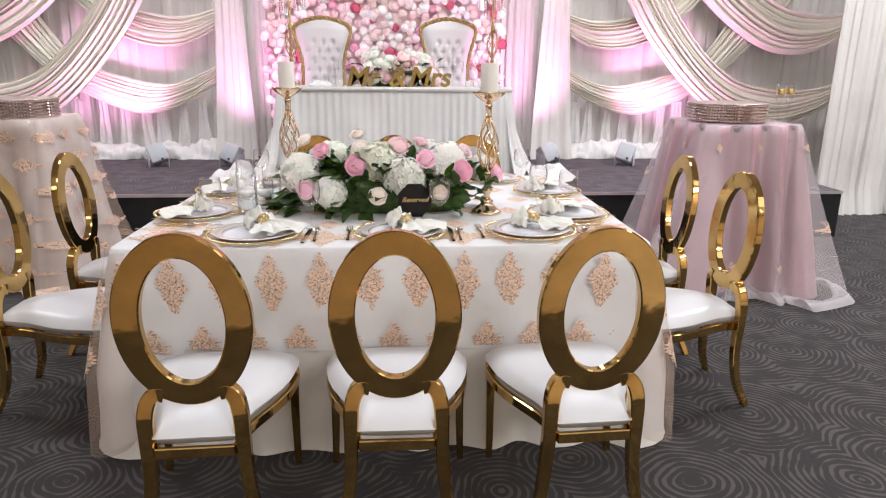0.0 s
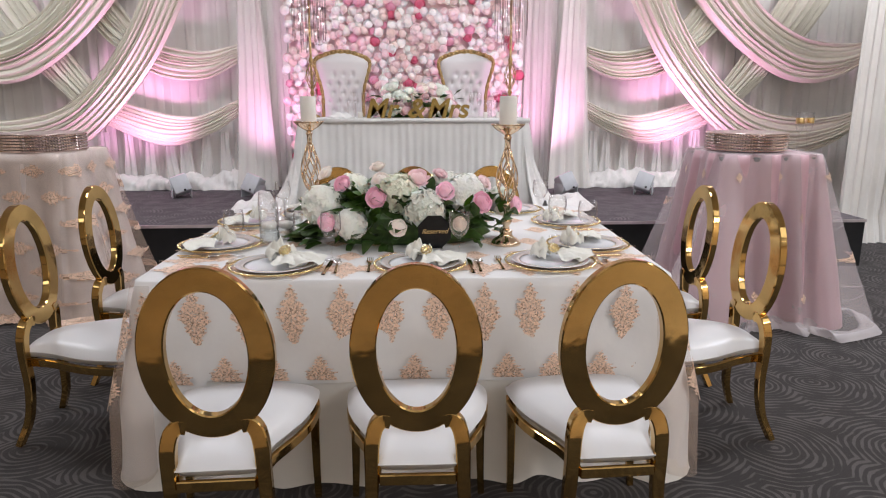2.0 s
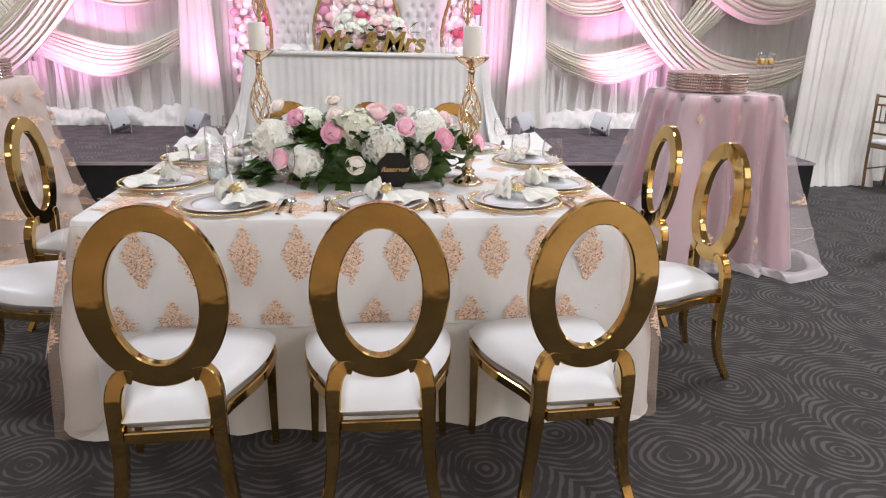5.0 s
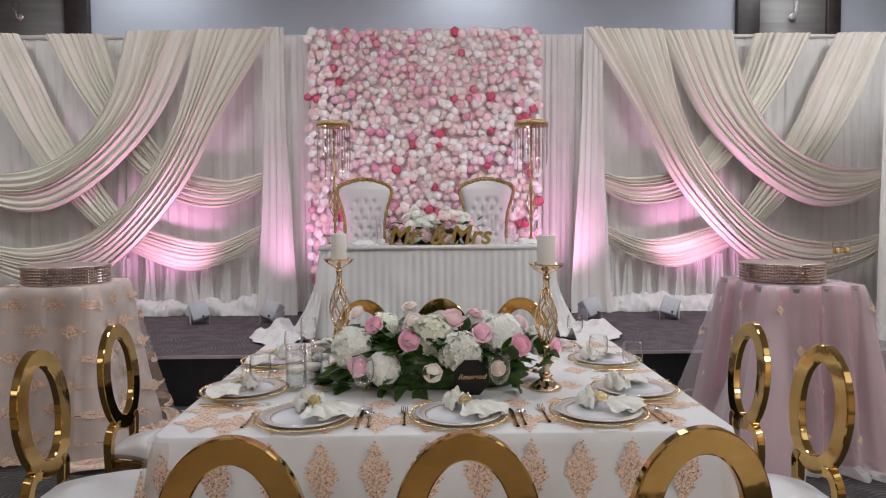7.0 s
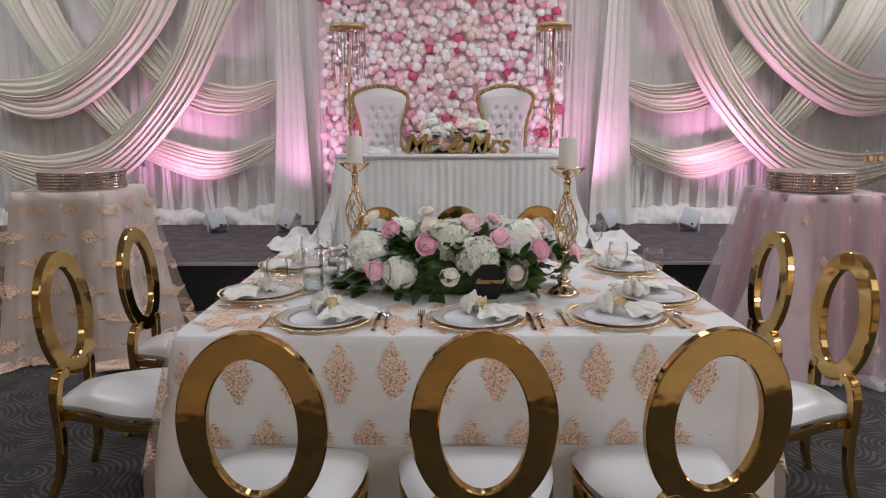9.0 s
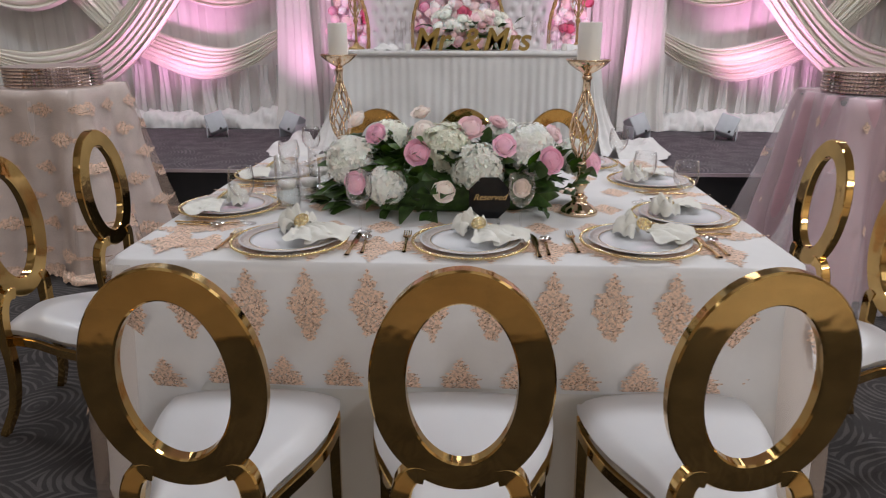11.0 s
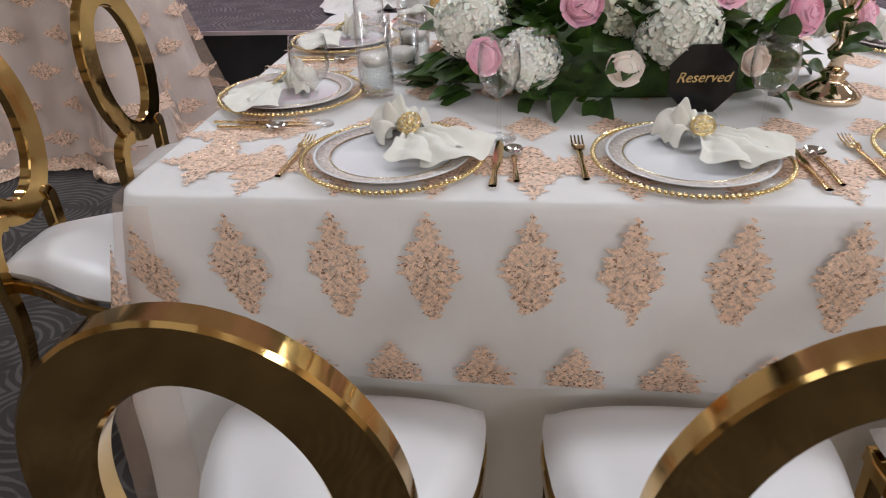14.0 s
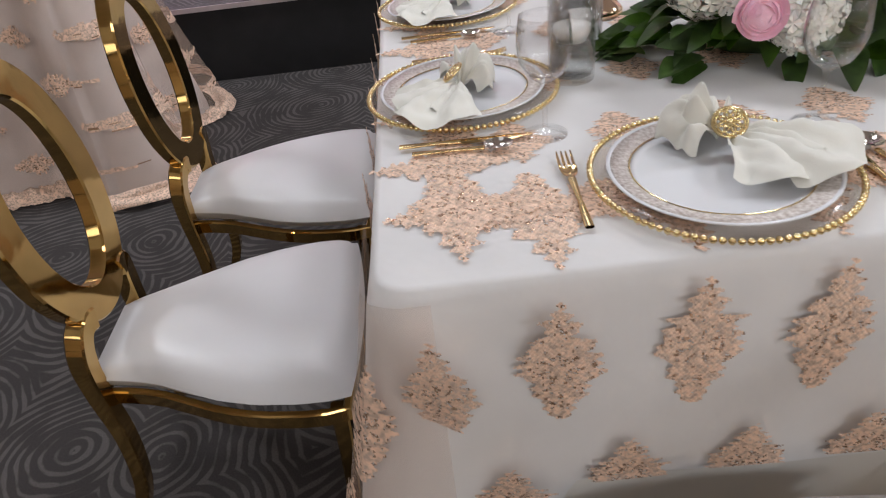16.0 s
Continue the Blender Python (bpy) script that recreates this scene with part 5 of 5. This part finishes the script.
M_cutlery = mat("gilt_cutlery", (0.80, 0.60, 0.32), 0.12, 1.0, vary=0.08, scale=20)
bead_mesh = mesh("rim_bead", *lathe([(0.001, -1), (0.7, -0.7), (1.0, 0), (0.7, 0.7), (0.001, 1)], 8))
bead_mesh.materials.append(M_beads)


def charger_plate():
    t = thing("charger_plate", pose(0, 0, 0), "clear glass charger plate with a rim of gold beads", "charger plate", "place settings")
    part("glass_disc", lathe([(0.001, 0.003), (0.11, 0.003), (0.135, 0.006), (0.170, 0.012), (0.170, 0.015), (0.134, 0.0095), (0.11, 0.0065), (0.001, 0.0065)], 48, False), M_charger, t).visible_shadow = False
    n = 104
    ringg = join(*[moved((([tuple(v.co) for v in bead_mesh.vertices]), [tuple(p.vertices) for p in bead_mesh.polygons]), Matrix.Translation((0.1735 * math.cos(2 * math.pi * k / n), 0.1735 * math.sin(2 * math.pi * k / n), 0.0135)) @ Matrix.Scale(0.0051, 4)) for k in range(n)])
    tagged(part("bead_rim", ringg, M_beads, t, "gold beaded rim"), kind="stuff")
    return t


def dinner_plate():
    t = thing("dinner_plate", pose(0, 0, 0), "white china plate with a gilt lace-patterned rim", "plate", "place settings")
    part("well", lathe([(0.001, 0.0), (0.108, 0.0), (0.120, 0.006), (0.120, 0.0085), (0.108, 0.004), (0.001, 0.004)], 56, False), M_china, t)
    part("rim", lathe([(0.120, 0.0062), (0.146, 0.012), (0.146, 0.014), (0.120, 0.0088)], 56, False), M_chinarim, t, "gilt lace-patterned rim")
    part("edge", lathe([(0.146, 0.0118), (0.1515, 0.0133), (0.1515, 0.0152), (0.146, 0.0142)], 56, False), M_china, t)
    part("inner_line", lathe([(0.1185, 0.0088), (0.121, 0.0094), (0.1185, 0.0094)], 56, False), M_beads, t, "thin gold line")
    return t


def napkin():
    t = thing("napkin", pose(0, 0, 0), "cream linen napkin drawn through a gold filigree ring", "napkin", "place settings")

    def fan(a0, a1, reach, lift, folds, seed, amp):
        """Cloth that spreads from the ring in soft pleats and settles on the plate."""
        def f(u, v):
            a = radians(a0 + (a1 - a0) * u) + 0.10 * wob(u * 3, v * 2, seed)
            r = 0.008 + reach * (0.66 + 0.34 * math.sin(math.pi * (0.08 + 0.84 * u)) ** 0.6 + 0.035 * math.cos(2 * math.pi * folds * u + seed) + 0.10 * wob(u * 2.1, seed)) * v
            pleat = amp * v ** 0.6 * math.cos(2 * math.pi * folds * u + seed + 1.1 * v + 1.5 * wob(u * 2, v, seed))
            z = 0.018 + lift * math.sin(math.pi * min(1, 0.22 + 0.72 * v)) + pleat + 0.008 * wob(u * 7, v * 6, seed + 2)
            return (r * math.cos(a) - 0.018, r * math.sin(a) + 0.034, max(0.006, z))
        return sheet(46, 20, f)

    def loop(a0, a1, reach, tall, folds, seed):
        """Cloth that rises from the ring, turns over and tucks back under itself."""
        def f(u, v):
            a = radians(a0 + (a1 - a0) * u) + 0.12 * wob(u * 3, v * 2, seed)
            th = math.pi * 1.18 * v
            side = 0.55 + 0.45 * math.sin(math.pi * u)
            r = 0.006 + reach * (0.55 + 0.42 * math.sin(math.pi * u) + 0.08 * math.cos(2 * math.pi * folds * u + seed)) * math.sin(th / 2) ** 1.1
            z = 0.016 + tall * side * max(0.0, math.sin(th)) * (1 + 0.25 * math.cos(2 * math.pi * folds * u + seed)) + 0.007 * math.cos(2 * math.pi * folds * u * 1.7 + 3 * v) * min(1, 2 * v) + 0.007 * wob(u * 6, v * 5, seed)
            return (r * math.cos(a) - 0.020, r * math.sin(a) + 0.040, max(0.005, z))
        return sheet(46, 26, f)
    part("upper_fold", loop(70, 215, 0.088, 0.046, 3, 1.0), M_napkin, t)
    part("upper_fold", loop(95, 190, 0.062, 0.066, 2, 2.3), M_napkin, t)
    part("upper_fold", loop(40, 130, 0.070, 0.040, 2, 4.1), M_napkin, t)
    part("lower_fold", fan(-104, -8, 0.142, 0.016, 2.3, 0.4, 0.009), M_napkin, t)
    part("lower_fold", fan(-72, 4, 0.185, 0.020, 1.8, 2.0, 0.010), M_napkin, t)
    ring_pts = [Vector((0.024 * math.cos(2 * math.pi * k / 20), 0.024 * math.sin(2 * math.pi * k / 20), 0)) for k in range(20)]
    face = [sweep(ring_pts, ring_section(0.003, 6), up=(0, 0, 1), closed=True)]
    for k in range(8):
        a = 2 * math.pi * k / 8
        lp = [Vector((0.013 * math.cos(a) + 0.008 * math.cos(2 * math.pi * i / 10), 0.013 * math.sin(a) + 0.008 * math.sin(2 * math.pi * i / 10), 0.002)) for i in range(10)]
        face.append(sweep(lp, ring_section(0.0022, 5), up=(0, 0, 1), closed=True))
    face.append(lathe([(0.006, 0), (0.006, 0.004), (0.001, 0.006)], 10))
    part("napkin_ring", moved(join(*face), pose(-0.016, 0.024, 0.050, 40, 0, -14)), M_beads, t, "gold filigree napkin ring")
    return t


def handle(L, w):
    return sheet(10, 14, lambda u, v: (w * (0.55 + 0.45 * abs(math.cos(math.pi * (0.15 + 0.8 * v)))) * math.cos(2 * math.pi * u), -L * v, 0.0045 + 0.0028 * math.sin(2 * math.pi * u)), loop_u=True)


def fork():
    t = thing("fork", pose(0, 0, 0), "gilt dinner fork lying on the cloth", "fork", "cutlery")
    part("handle", handle(0.125, 0.0065), M_cutlery, t)
    geos = [sheet(8, 7, lambda u, v: ((0.004 + 0.0085 * math.sin(math.pi / 2 * min(1, v * 1.3))) * (u * 2 - 1), 0.032 * v, 0.0048 + 0.003 * (u * 2 - 1) ** 2 - 0.003 * math.sin(math.pi * v)))]
    for k in range(4):
        x = -0.0105 + 0.007 * k
        geos.append(sweep([Vector((x, 0.030 + 0.011 * i, 0.0035 + 0.0010 * i * i * 0.4)) for i in range(5)], rect_section(0.0042, 0.002, 0.0006), up=(0, 0, 1), scale=[1, 1, 0.95, 0.85, 0.5]))
    part("tines", join(*geos), M_cutlery, t)
    return t


def spoon():
    t = thing("spoon", pose(0, 0, 0), "gilt spoon with a round bowl lying on the cloth", "spoon", "cutlery")
    part("handle", handle(0.115, 0.006), M_cutlery, t)
    part("bowl", sheet(16, 8, lambda u, v: (0.019 * v * math.cos(2 * math.pi * u), 0.022 + 0.024 * v * math.sin(2 * math.pi * u), 0.002 + 0.009 * v * v), loop_u=True), M_spoonbowl, t, "mirror-bright bowl")
    return t


M_spoonbowl = mat("bright_steel", (0.75, 0.72, 0.68), 0.06, 1.0, vary=0.03)


def knife():
    t = thing("table_knife", pose(0, 0, 0), "gilt table knife lying on the cloth", "knife", "cutlery")
    part("handle", handle(0.10, 0.0075), M_cutlery, t)
    part("blade", sheet(6, 12, lambda u, v: ((u - 0.5) * 0.018 * (1 - 0.9 * max(0, v - 0.75) * 4 * (1 if u > 0.5 else 0.2)), 0.115 * v, 0.004 + 0.0006 * math.sin(math.pi * u))), M_cutlery, t)
    return t


goblet = [(0.001, 0.0), (0.036, 0.0005), (0.036, 0.002), (0.012, 0.006), (0.0045, 0.013), (0.0038, 0.078), (0.008, 0.088), (0.028, 0.102), (0.040, 0.125), (0.0425, 0.148), (0.040, 0.175), (0.037, 0.192), (0.0362, 0.192), (0.039, 0.175), (0.0413, 0.148), (0.0388, 0.126), (0.027, 0.1045), (0.001, 0.0945)]
kit = {"charger_plate": charger_plate(), "dinner_plate": dinner_plate(), "napkin": napkin(), "fork": fork(), "spoon": spoon(), "table_knife": knife()}
first = {}
zc = TZ + 0.0062
SETTINGS = [(-0.645, 2.335, 0, 0), (-0.098, 2.337, 0, 0), (0.410, 2.355, 0, 1), (-0.965, 2.725, -90, 0), (-0.955, 3.28, -90, 0), (0.632, 2.655, 90, 1), (0.655, 3.20, 90, 0), (-0.66, 3.585, 180, 0), (-0.12, 3.59, 180, 0), (0.42, 3.59, 180, 0)]
rnd = random.Random(41)


def lay_out(key, m):
    if key not in first:
        kit[key].matrix_basis = m
        first[key] = 1
        return kit[key]
    return copy_thing(kit[key], m)


for sx, sy, turn, lean in SETTINGS:
    base = pose(sx, sy, zc, 0, 0, turn)
    lay_out("charger_plate", base)
    lay_out("dinner_plate", base @ pose(0, 0, 0.0068))
    lay_out("napkin", base @ pose(0.040, -0.035 if turn == -90 else 0.022, 0.0115, 0, 0, rnd.uniform(-12, 12) + (15 if lean else 0)) @ Matrix.Scale(0.93, 4))
    lay_out("fork", base @ pose(-0.195, 0.035, 0.0, 0, 0, rnd.uniform(-8, 0) + 4))
    lay_out("table_knife", base @ pose(0.197, -0.02, 0.0, 0, 0, rnd.uniform(-3, 3)))
    lay_out("spoon", base @ pose(0.228, 0.015, 0.0, 0, 0, rnd.uniform(-4, 4)))

GOBLETS = [(-0.449, 2.455), (0.060, 2.458), (0.637, 2.695), (0.54, 2.87), (-0.848, 2.53), (-0.83, 3.06), (0.565, 3.45), (-0.83, 3.45), (-0.30, 3.4), (0.25, 3.4)]
wg = thing("wine_goblet", pose(0, 0, 0), "clear stemmed wine goblet standing on the lace cloth", "wine glass", "wine goblets")
part("foot", lathe(goblet[:4] + [(0.0045, 0.012), (0.001, 0.012)], 32, False), M_blown, wg).visible_shadow = False
part("stem", lathe([(0.0045, 0.012), (0.0038, 0.03), (0.0038, 0.078), (0.0075, 0.087)], 16, False), M_blown, wg).visible_shadow = False
part("bowl", lathe(goblet[6:], 32, False), M_blown, wg).visible_shadow = False
wg.matrix_basis = pose(*GOBLETS[0], TZ + 0.0045)
for gx, gy in GOBLETS[1:]:
    copy_thing(wg, pose(gx, gy, TZ + 0.0045))

# ---- candle holders, vases and the sign ----


def candle_holder(x, y):
    t = thing("candle_holder", pose(x, y, TZ + 0.0045), "tall pale gold candle holder with a twisted lattice stem", "candle holder", "candle holders")
    part("base", lathe([(0.066, 0), (0.066, 0.010), (0.060, 0.016), (0.052, 0.024), (0.036, 0.034), (0.024, 0.046), (0.030, 0.056), (0.018, 0.066)], 32), M_rosegold, t)
    part("stem", lathe([(0.018, 0.064), (0.013, 0.082), (0.024, 0.098), (0.026, 0.106), (0.013, 0.122), (0.012, 0.150), (0.019, 0.165), (0.015, 0.19)], 24), M_rosegold, t)
    for hand in (-1, 1):
        for k in range(6):
            pts = []
            for i in range(22):
                s = i / 21
                r = 0.010 + 0.036 * math.sin(math.pi * s ** 0.8) ** 1.1
                a = k * math.pi / 3 + hand * 2.1 * s
                pts.append(Vector((r * math.cos(a), r * math.sin(a), 0.185 + 0.235 * s)))
            part("lattice_rod", sweep(pts, ring_section(0.0034, 6), up=(0.01, 0.02, 1)), M_rosegold, t)
    part("neck", lathe([(0.013, 0.415), (0.013, 0.455), (0.018, 0.465), (0.012, 0.475)], 20), M_rosegold, t)
    part("dish", lathe([(0.010, 0.472), (0.020, 0.480), (0.050, 0.498), (0.070, 0.516), (0.074, 0.523), (0.070, 0.523), (0.048, 0.508), (0.001, 0.500)], 32, False), M_rosegold, t)
    cd = thing("pillar_candle", pose(x, y, TZ + 0.0045 + 0.505), "thick white pillar candle on a gold holder", "candle", "pillar candles")
    wax = part("wax", lathe([(0.037, 0), (0.0375, 0.01), (0.0375, 0.130), (0.034, 0.134), (0.015, 0.128), (0.002, 0.127)], 32), M_candle, cd)
    part("wick", lathe([(0.0012, 0.125), (0.0012, 0.137)], 6), M_black, wax)


candle_holder(0.284, 2.722)
candle_holder(-0.622, 3.12)

M_water = glass_mat("water", (0.96, 1.0, 0.99))
for vx, vy, vh in ((-0.757, 2.75, 0.19), (-0.71, 2.88, 0.14), (-0.70, 3.02, 0.17)):
    v = thing("glass_vase", pose(vx, vy, TZ + 0.0045), "clear glass cylinder with a floating white candle", "vase", "floating candles")
    part("cylinder", lathe([(0.001, 0), (0.042, 0), (0.043, 0.004), (0.043, vh), (0.0405, vh), (0.0405, 0.012), (0.001, 0.012)], 32, False), M_glass, v)
    part("water", lathe([(0.001, 0.0125), (0.040, 0.0125), (0.040, vh * 0.42), (0.001, vh * 0.42)], 28, False), M_water, v)
    part("floating_candle", lathe([(0.026, vh * 0.42 - 0.008), (0.034, vh * 0.42 + 0.010), (0.033, vh * 0.42 + 0.020), (0.004, vh * 0.42 + 0.017)], 24), M_candle, v)

M_signblack = mat("black_acrylic", (0.010, 0.010, 0.011), 0.10, vary=0.2, scale=30, spec=0.22)
sg = thing("reserved_sign", pose(-0.035, 2.575, TZ + 0.005, 0, 0, 3), "black octagonal acrylic sign with gold script beside the flowers", "sign")
octo = [(0.074 * math.cos(radians(22.5 + 45 * k)), 0.074 * math.sin(radians(22.5 + 45 * k))) for k in range(8)]
V = [(x, -0.0015, z) for x, z in octo] + [(x, 0.0015, z) for x, z in octo]
F = [tuple(range(8)), tuple(range(15, 7, -1))] + [(k, k + 8, (k + 1) % 8 + 8, (k + 1) % 8) for k in range(8)]
part("panel", (V, F), M_signblack, sg, m=pose(0, 0, 0.086, -8, 0, 0), smooth=False)
words("lettering", "Reserved", 0.029, 0.0004, M_golddark, pose(0, -0.0038, 0.080, 82, 0, 0), "gold script lettering", sg, shear=0.4, bold=0.0)
for s in (-1, 1):
    part("foot_stand", box(s * 0.03 - 0.006, -0.02, 0, s * 0.03 + 0.006, 0.02, 0.014, 0.002), M_glass, sg)

# ---- cake stands and what lies by them ----
cell = ([(-1, 0, -1), (1, 0, -1), (1, 0, 1), (-1, 0, 1), (0, -0.8, 0)], [(0, 1, 4), (1, 2, 4), (2, 3, 4), (3, 0, 4)])


def cake_stand(x, y, z, rad, h):
    t = thing("cake_stand", pose(x, y, z), "round cake stand wrapped in rows of crystals", "cake stand", "cake stands")
    part("drum", lathe([(rad - 0.006, 0), (rad - 0.006, h - 0.004), (rad + 0.004, h), (rad - 0.01, h + 0.004), (0.001, h + 0.004)], 56), M_rosestand, t)
    n, rows_ = 96, 6
    for j in range(rows_):
        geo = join(*[moved(cell, Matrix.Rotation(2 * math.pi * k / n, 4, "Z") @ Matrix.Translation((0, -rad + 0.003, h * (j + 0.5) / rows_)) @ Matrix.Scale(h / rows_ * 0.42, 4)) for k in range(n)])
        tagged(part("crystal_band", geo, M_crystal, t, smooth=False), kind="stuff")
    return t


M_rosestand = mat("rose_silver", (0.62, 0.50, 0.48), 0.3, 0.9, vary=0.15, scale=60)
cake_stand(2.005, 4.10, 1.07, 0.245, 0.108)
cake_stand(-2.575, 4.40, 1.062, 0.262, 0.112)
for fx, fy in ((2.30, 4.02), (2.385, 4.06)):
    f2 = thing("gilt_flute", pose(fx, fy, 1.07), "champagne flute with a gold stem beside the cake stand", "glass", "gilt flutes")
    part("bowl", lathe([(0.006, 0.10), (0.022, 0.14), (0.026, 0.19), (0.024, 0.235), (0.0232, 0.235), (0.0248, 0.19), (0.02, 0.142), (0.001, 0.105)], 24, False), M_glass, f2)
    part("stem", lathe([(0.032, 0), (0.030, 0.003), (0.006, 0.012), (0.0045, 0.05), (0.012, 0.08), (0.006, 0.10)], 20), M_glass, f2)
    part("gold_band", lathe([(0.0262, 0.165), (0.0268, 0.175), (0.0268, 0.195), (0.0258, 0.2)], 24, False), M_beads, f2)
sv = thing("cake_server", pose(-2.86, 4.16, 1.062, 0, 0, 70), "gold cake server lying on the champagne cloth", "cake server")
part("handle", handle(0.15, 0.010), M_beads, sv)
part("blade", sheet(6, 10, lambda u, v: ((u - 0.5) * 0.06 * math.sin(math.pi * (0.12 + 0.8 * v)), 0.14 * v, 0.006)), M_beads, sv)

# ---- stick-back chairs at the edge of the hall ----
M_brown = mat("gilt_brown_wood", (0.20, 0.125, 0.06), 0.35, 0.2, vary=0.25, scale=30)


def stick_chair():
    t = thing("stick_back_chair", pose(0, 0, 0), "brown gilt stick-back chair with a white seat pad", "chair", "stick-back chairs")
    for s in (-1, 1):
        part("rear_post", sweep(smoothpath([(s * 0.19, 0.05, 0), (s * 0.19, 0.02, 0.25), (s * 0.185, 0, 0.45), (s * 0.18, -0.04, 0.92)], 14), ring_section(0.014), up=(0, 1, 0)), M_brown, t)
        part("front_leg", lathe([(0.011, 0), (0.015, 0.1), (0.012, 0.2), (0.016, 0.42)], 10), M_brown, t, m=pose(s * 0.19, 0.38, 0))
        part("side_stretcher", sweep([Vector((s * 0.19, 0.04, 0.2)), Vector((s * 0.19, 0.38, 0.2))], ring_section(0.008), up=(0, 0, 1)), M_brown, t)
    for z in (0.55, 0.66, 0.82, 0.90):
        part("back_rail", sweep([Vector((-0.185, -0.02 * (z - 0.45) * 4, z)), Vector((0.185, -0.02 * (z - 0.45) * 4, z))], ring_section(0.010), up=(0, 0, 1)), M_brown, t)
    for k in range(6):
        x = -0.13 + 0.052 * k
        part("spindle", sweep([Vector((x, -0.016, 0.66)), Vector((x, -0.03, 0.82))], ring_section(0.006), up=(0, 1, 0)), M_brown, t)
    part("seat_frame", box(-0.20, -0.01, 0.41, 0.20, 0.40, 0.44, 0.008), M_brown, t)
    part("seat_pad", box(-0.195, 0.0, 0.442, 0.195, 0.39, 0.485, 0.018), M_cushion, t, "white seat pad")
    return t


sc = stick_chair()
sc.matrix_basis = pose(4.75, 5.75, 0, 0, 0, -70)
copy_thing(sc, pose(4.95, 5.25, 0, 0, 0, -75))
copy_thing(sc, pose(3.45, 3.75, 0, 0, 0, -60))
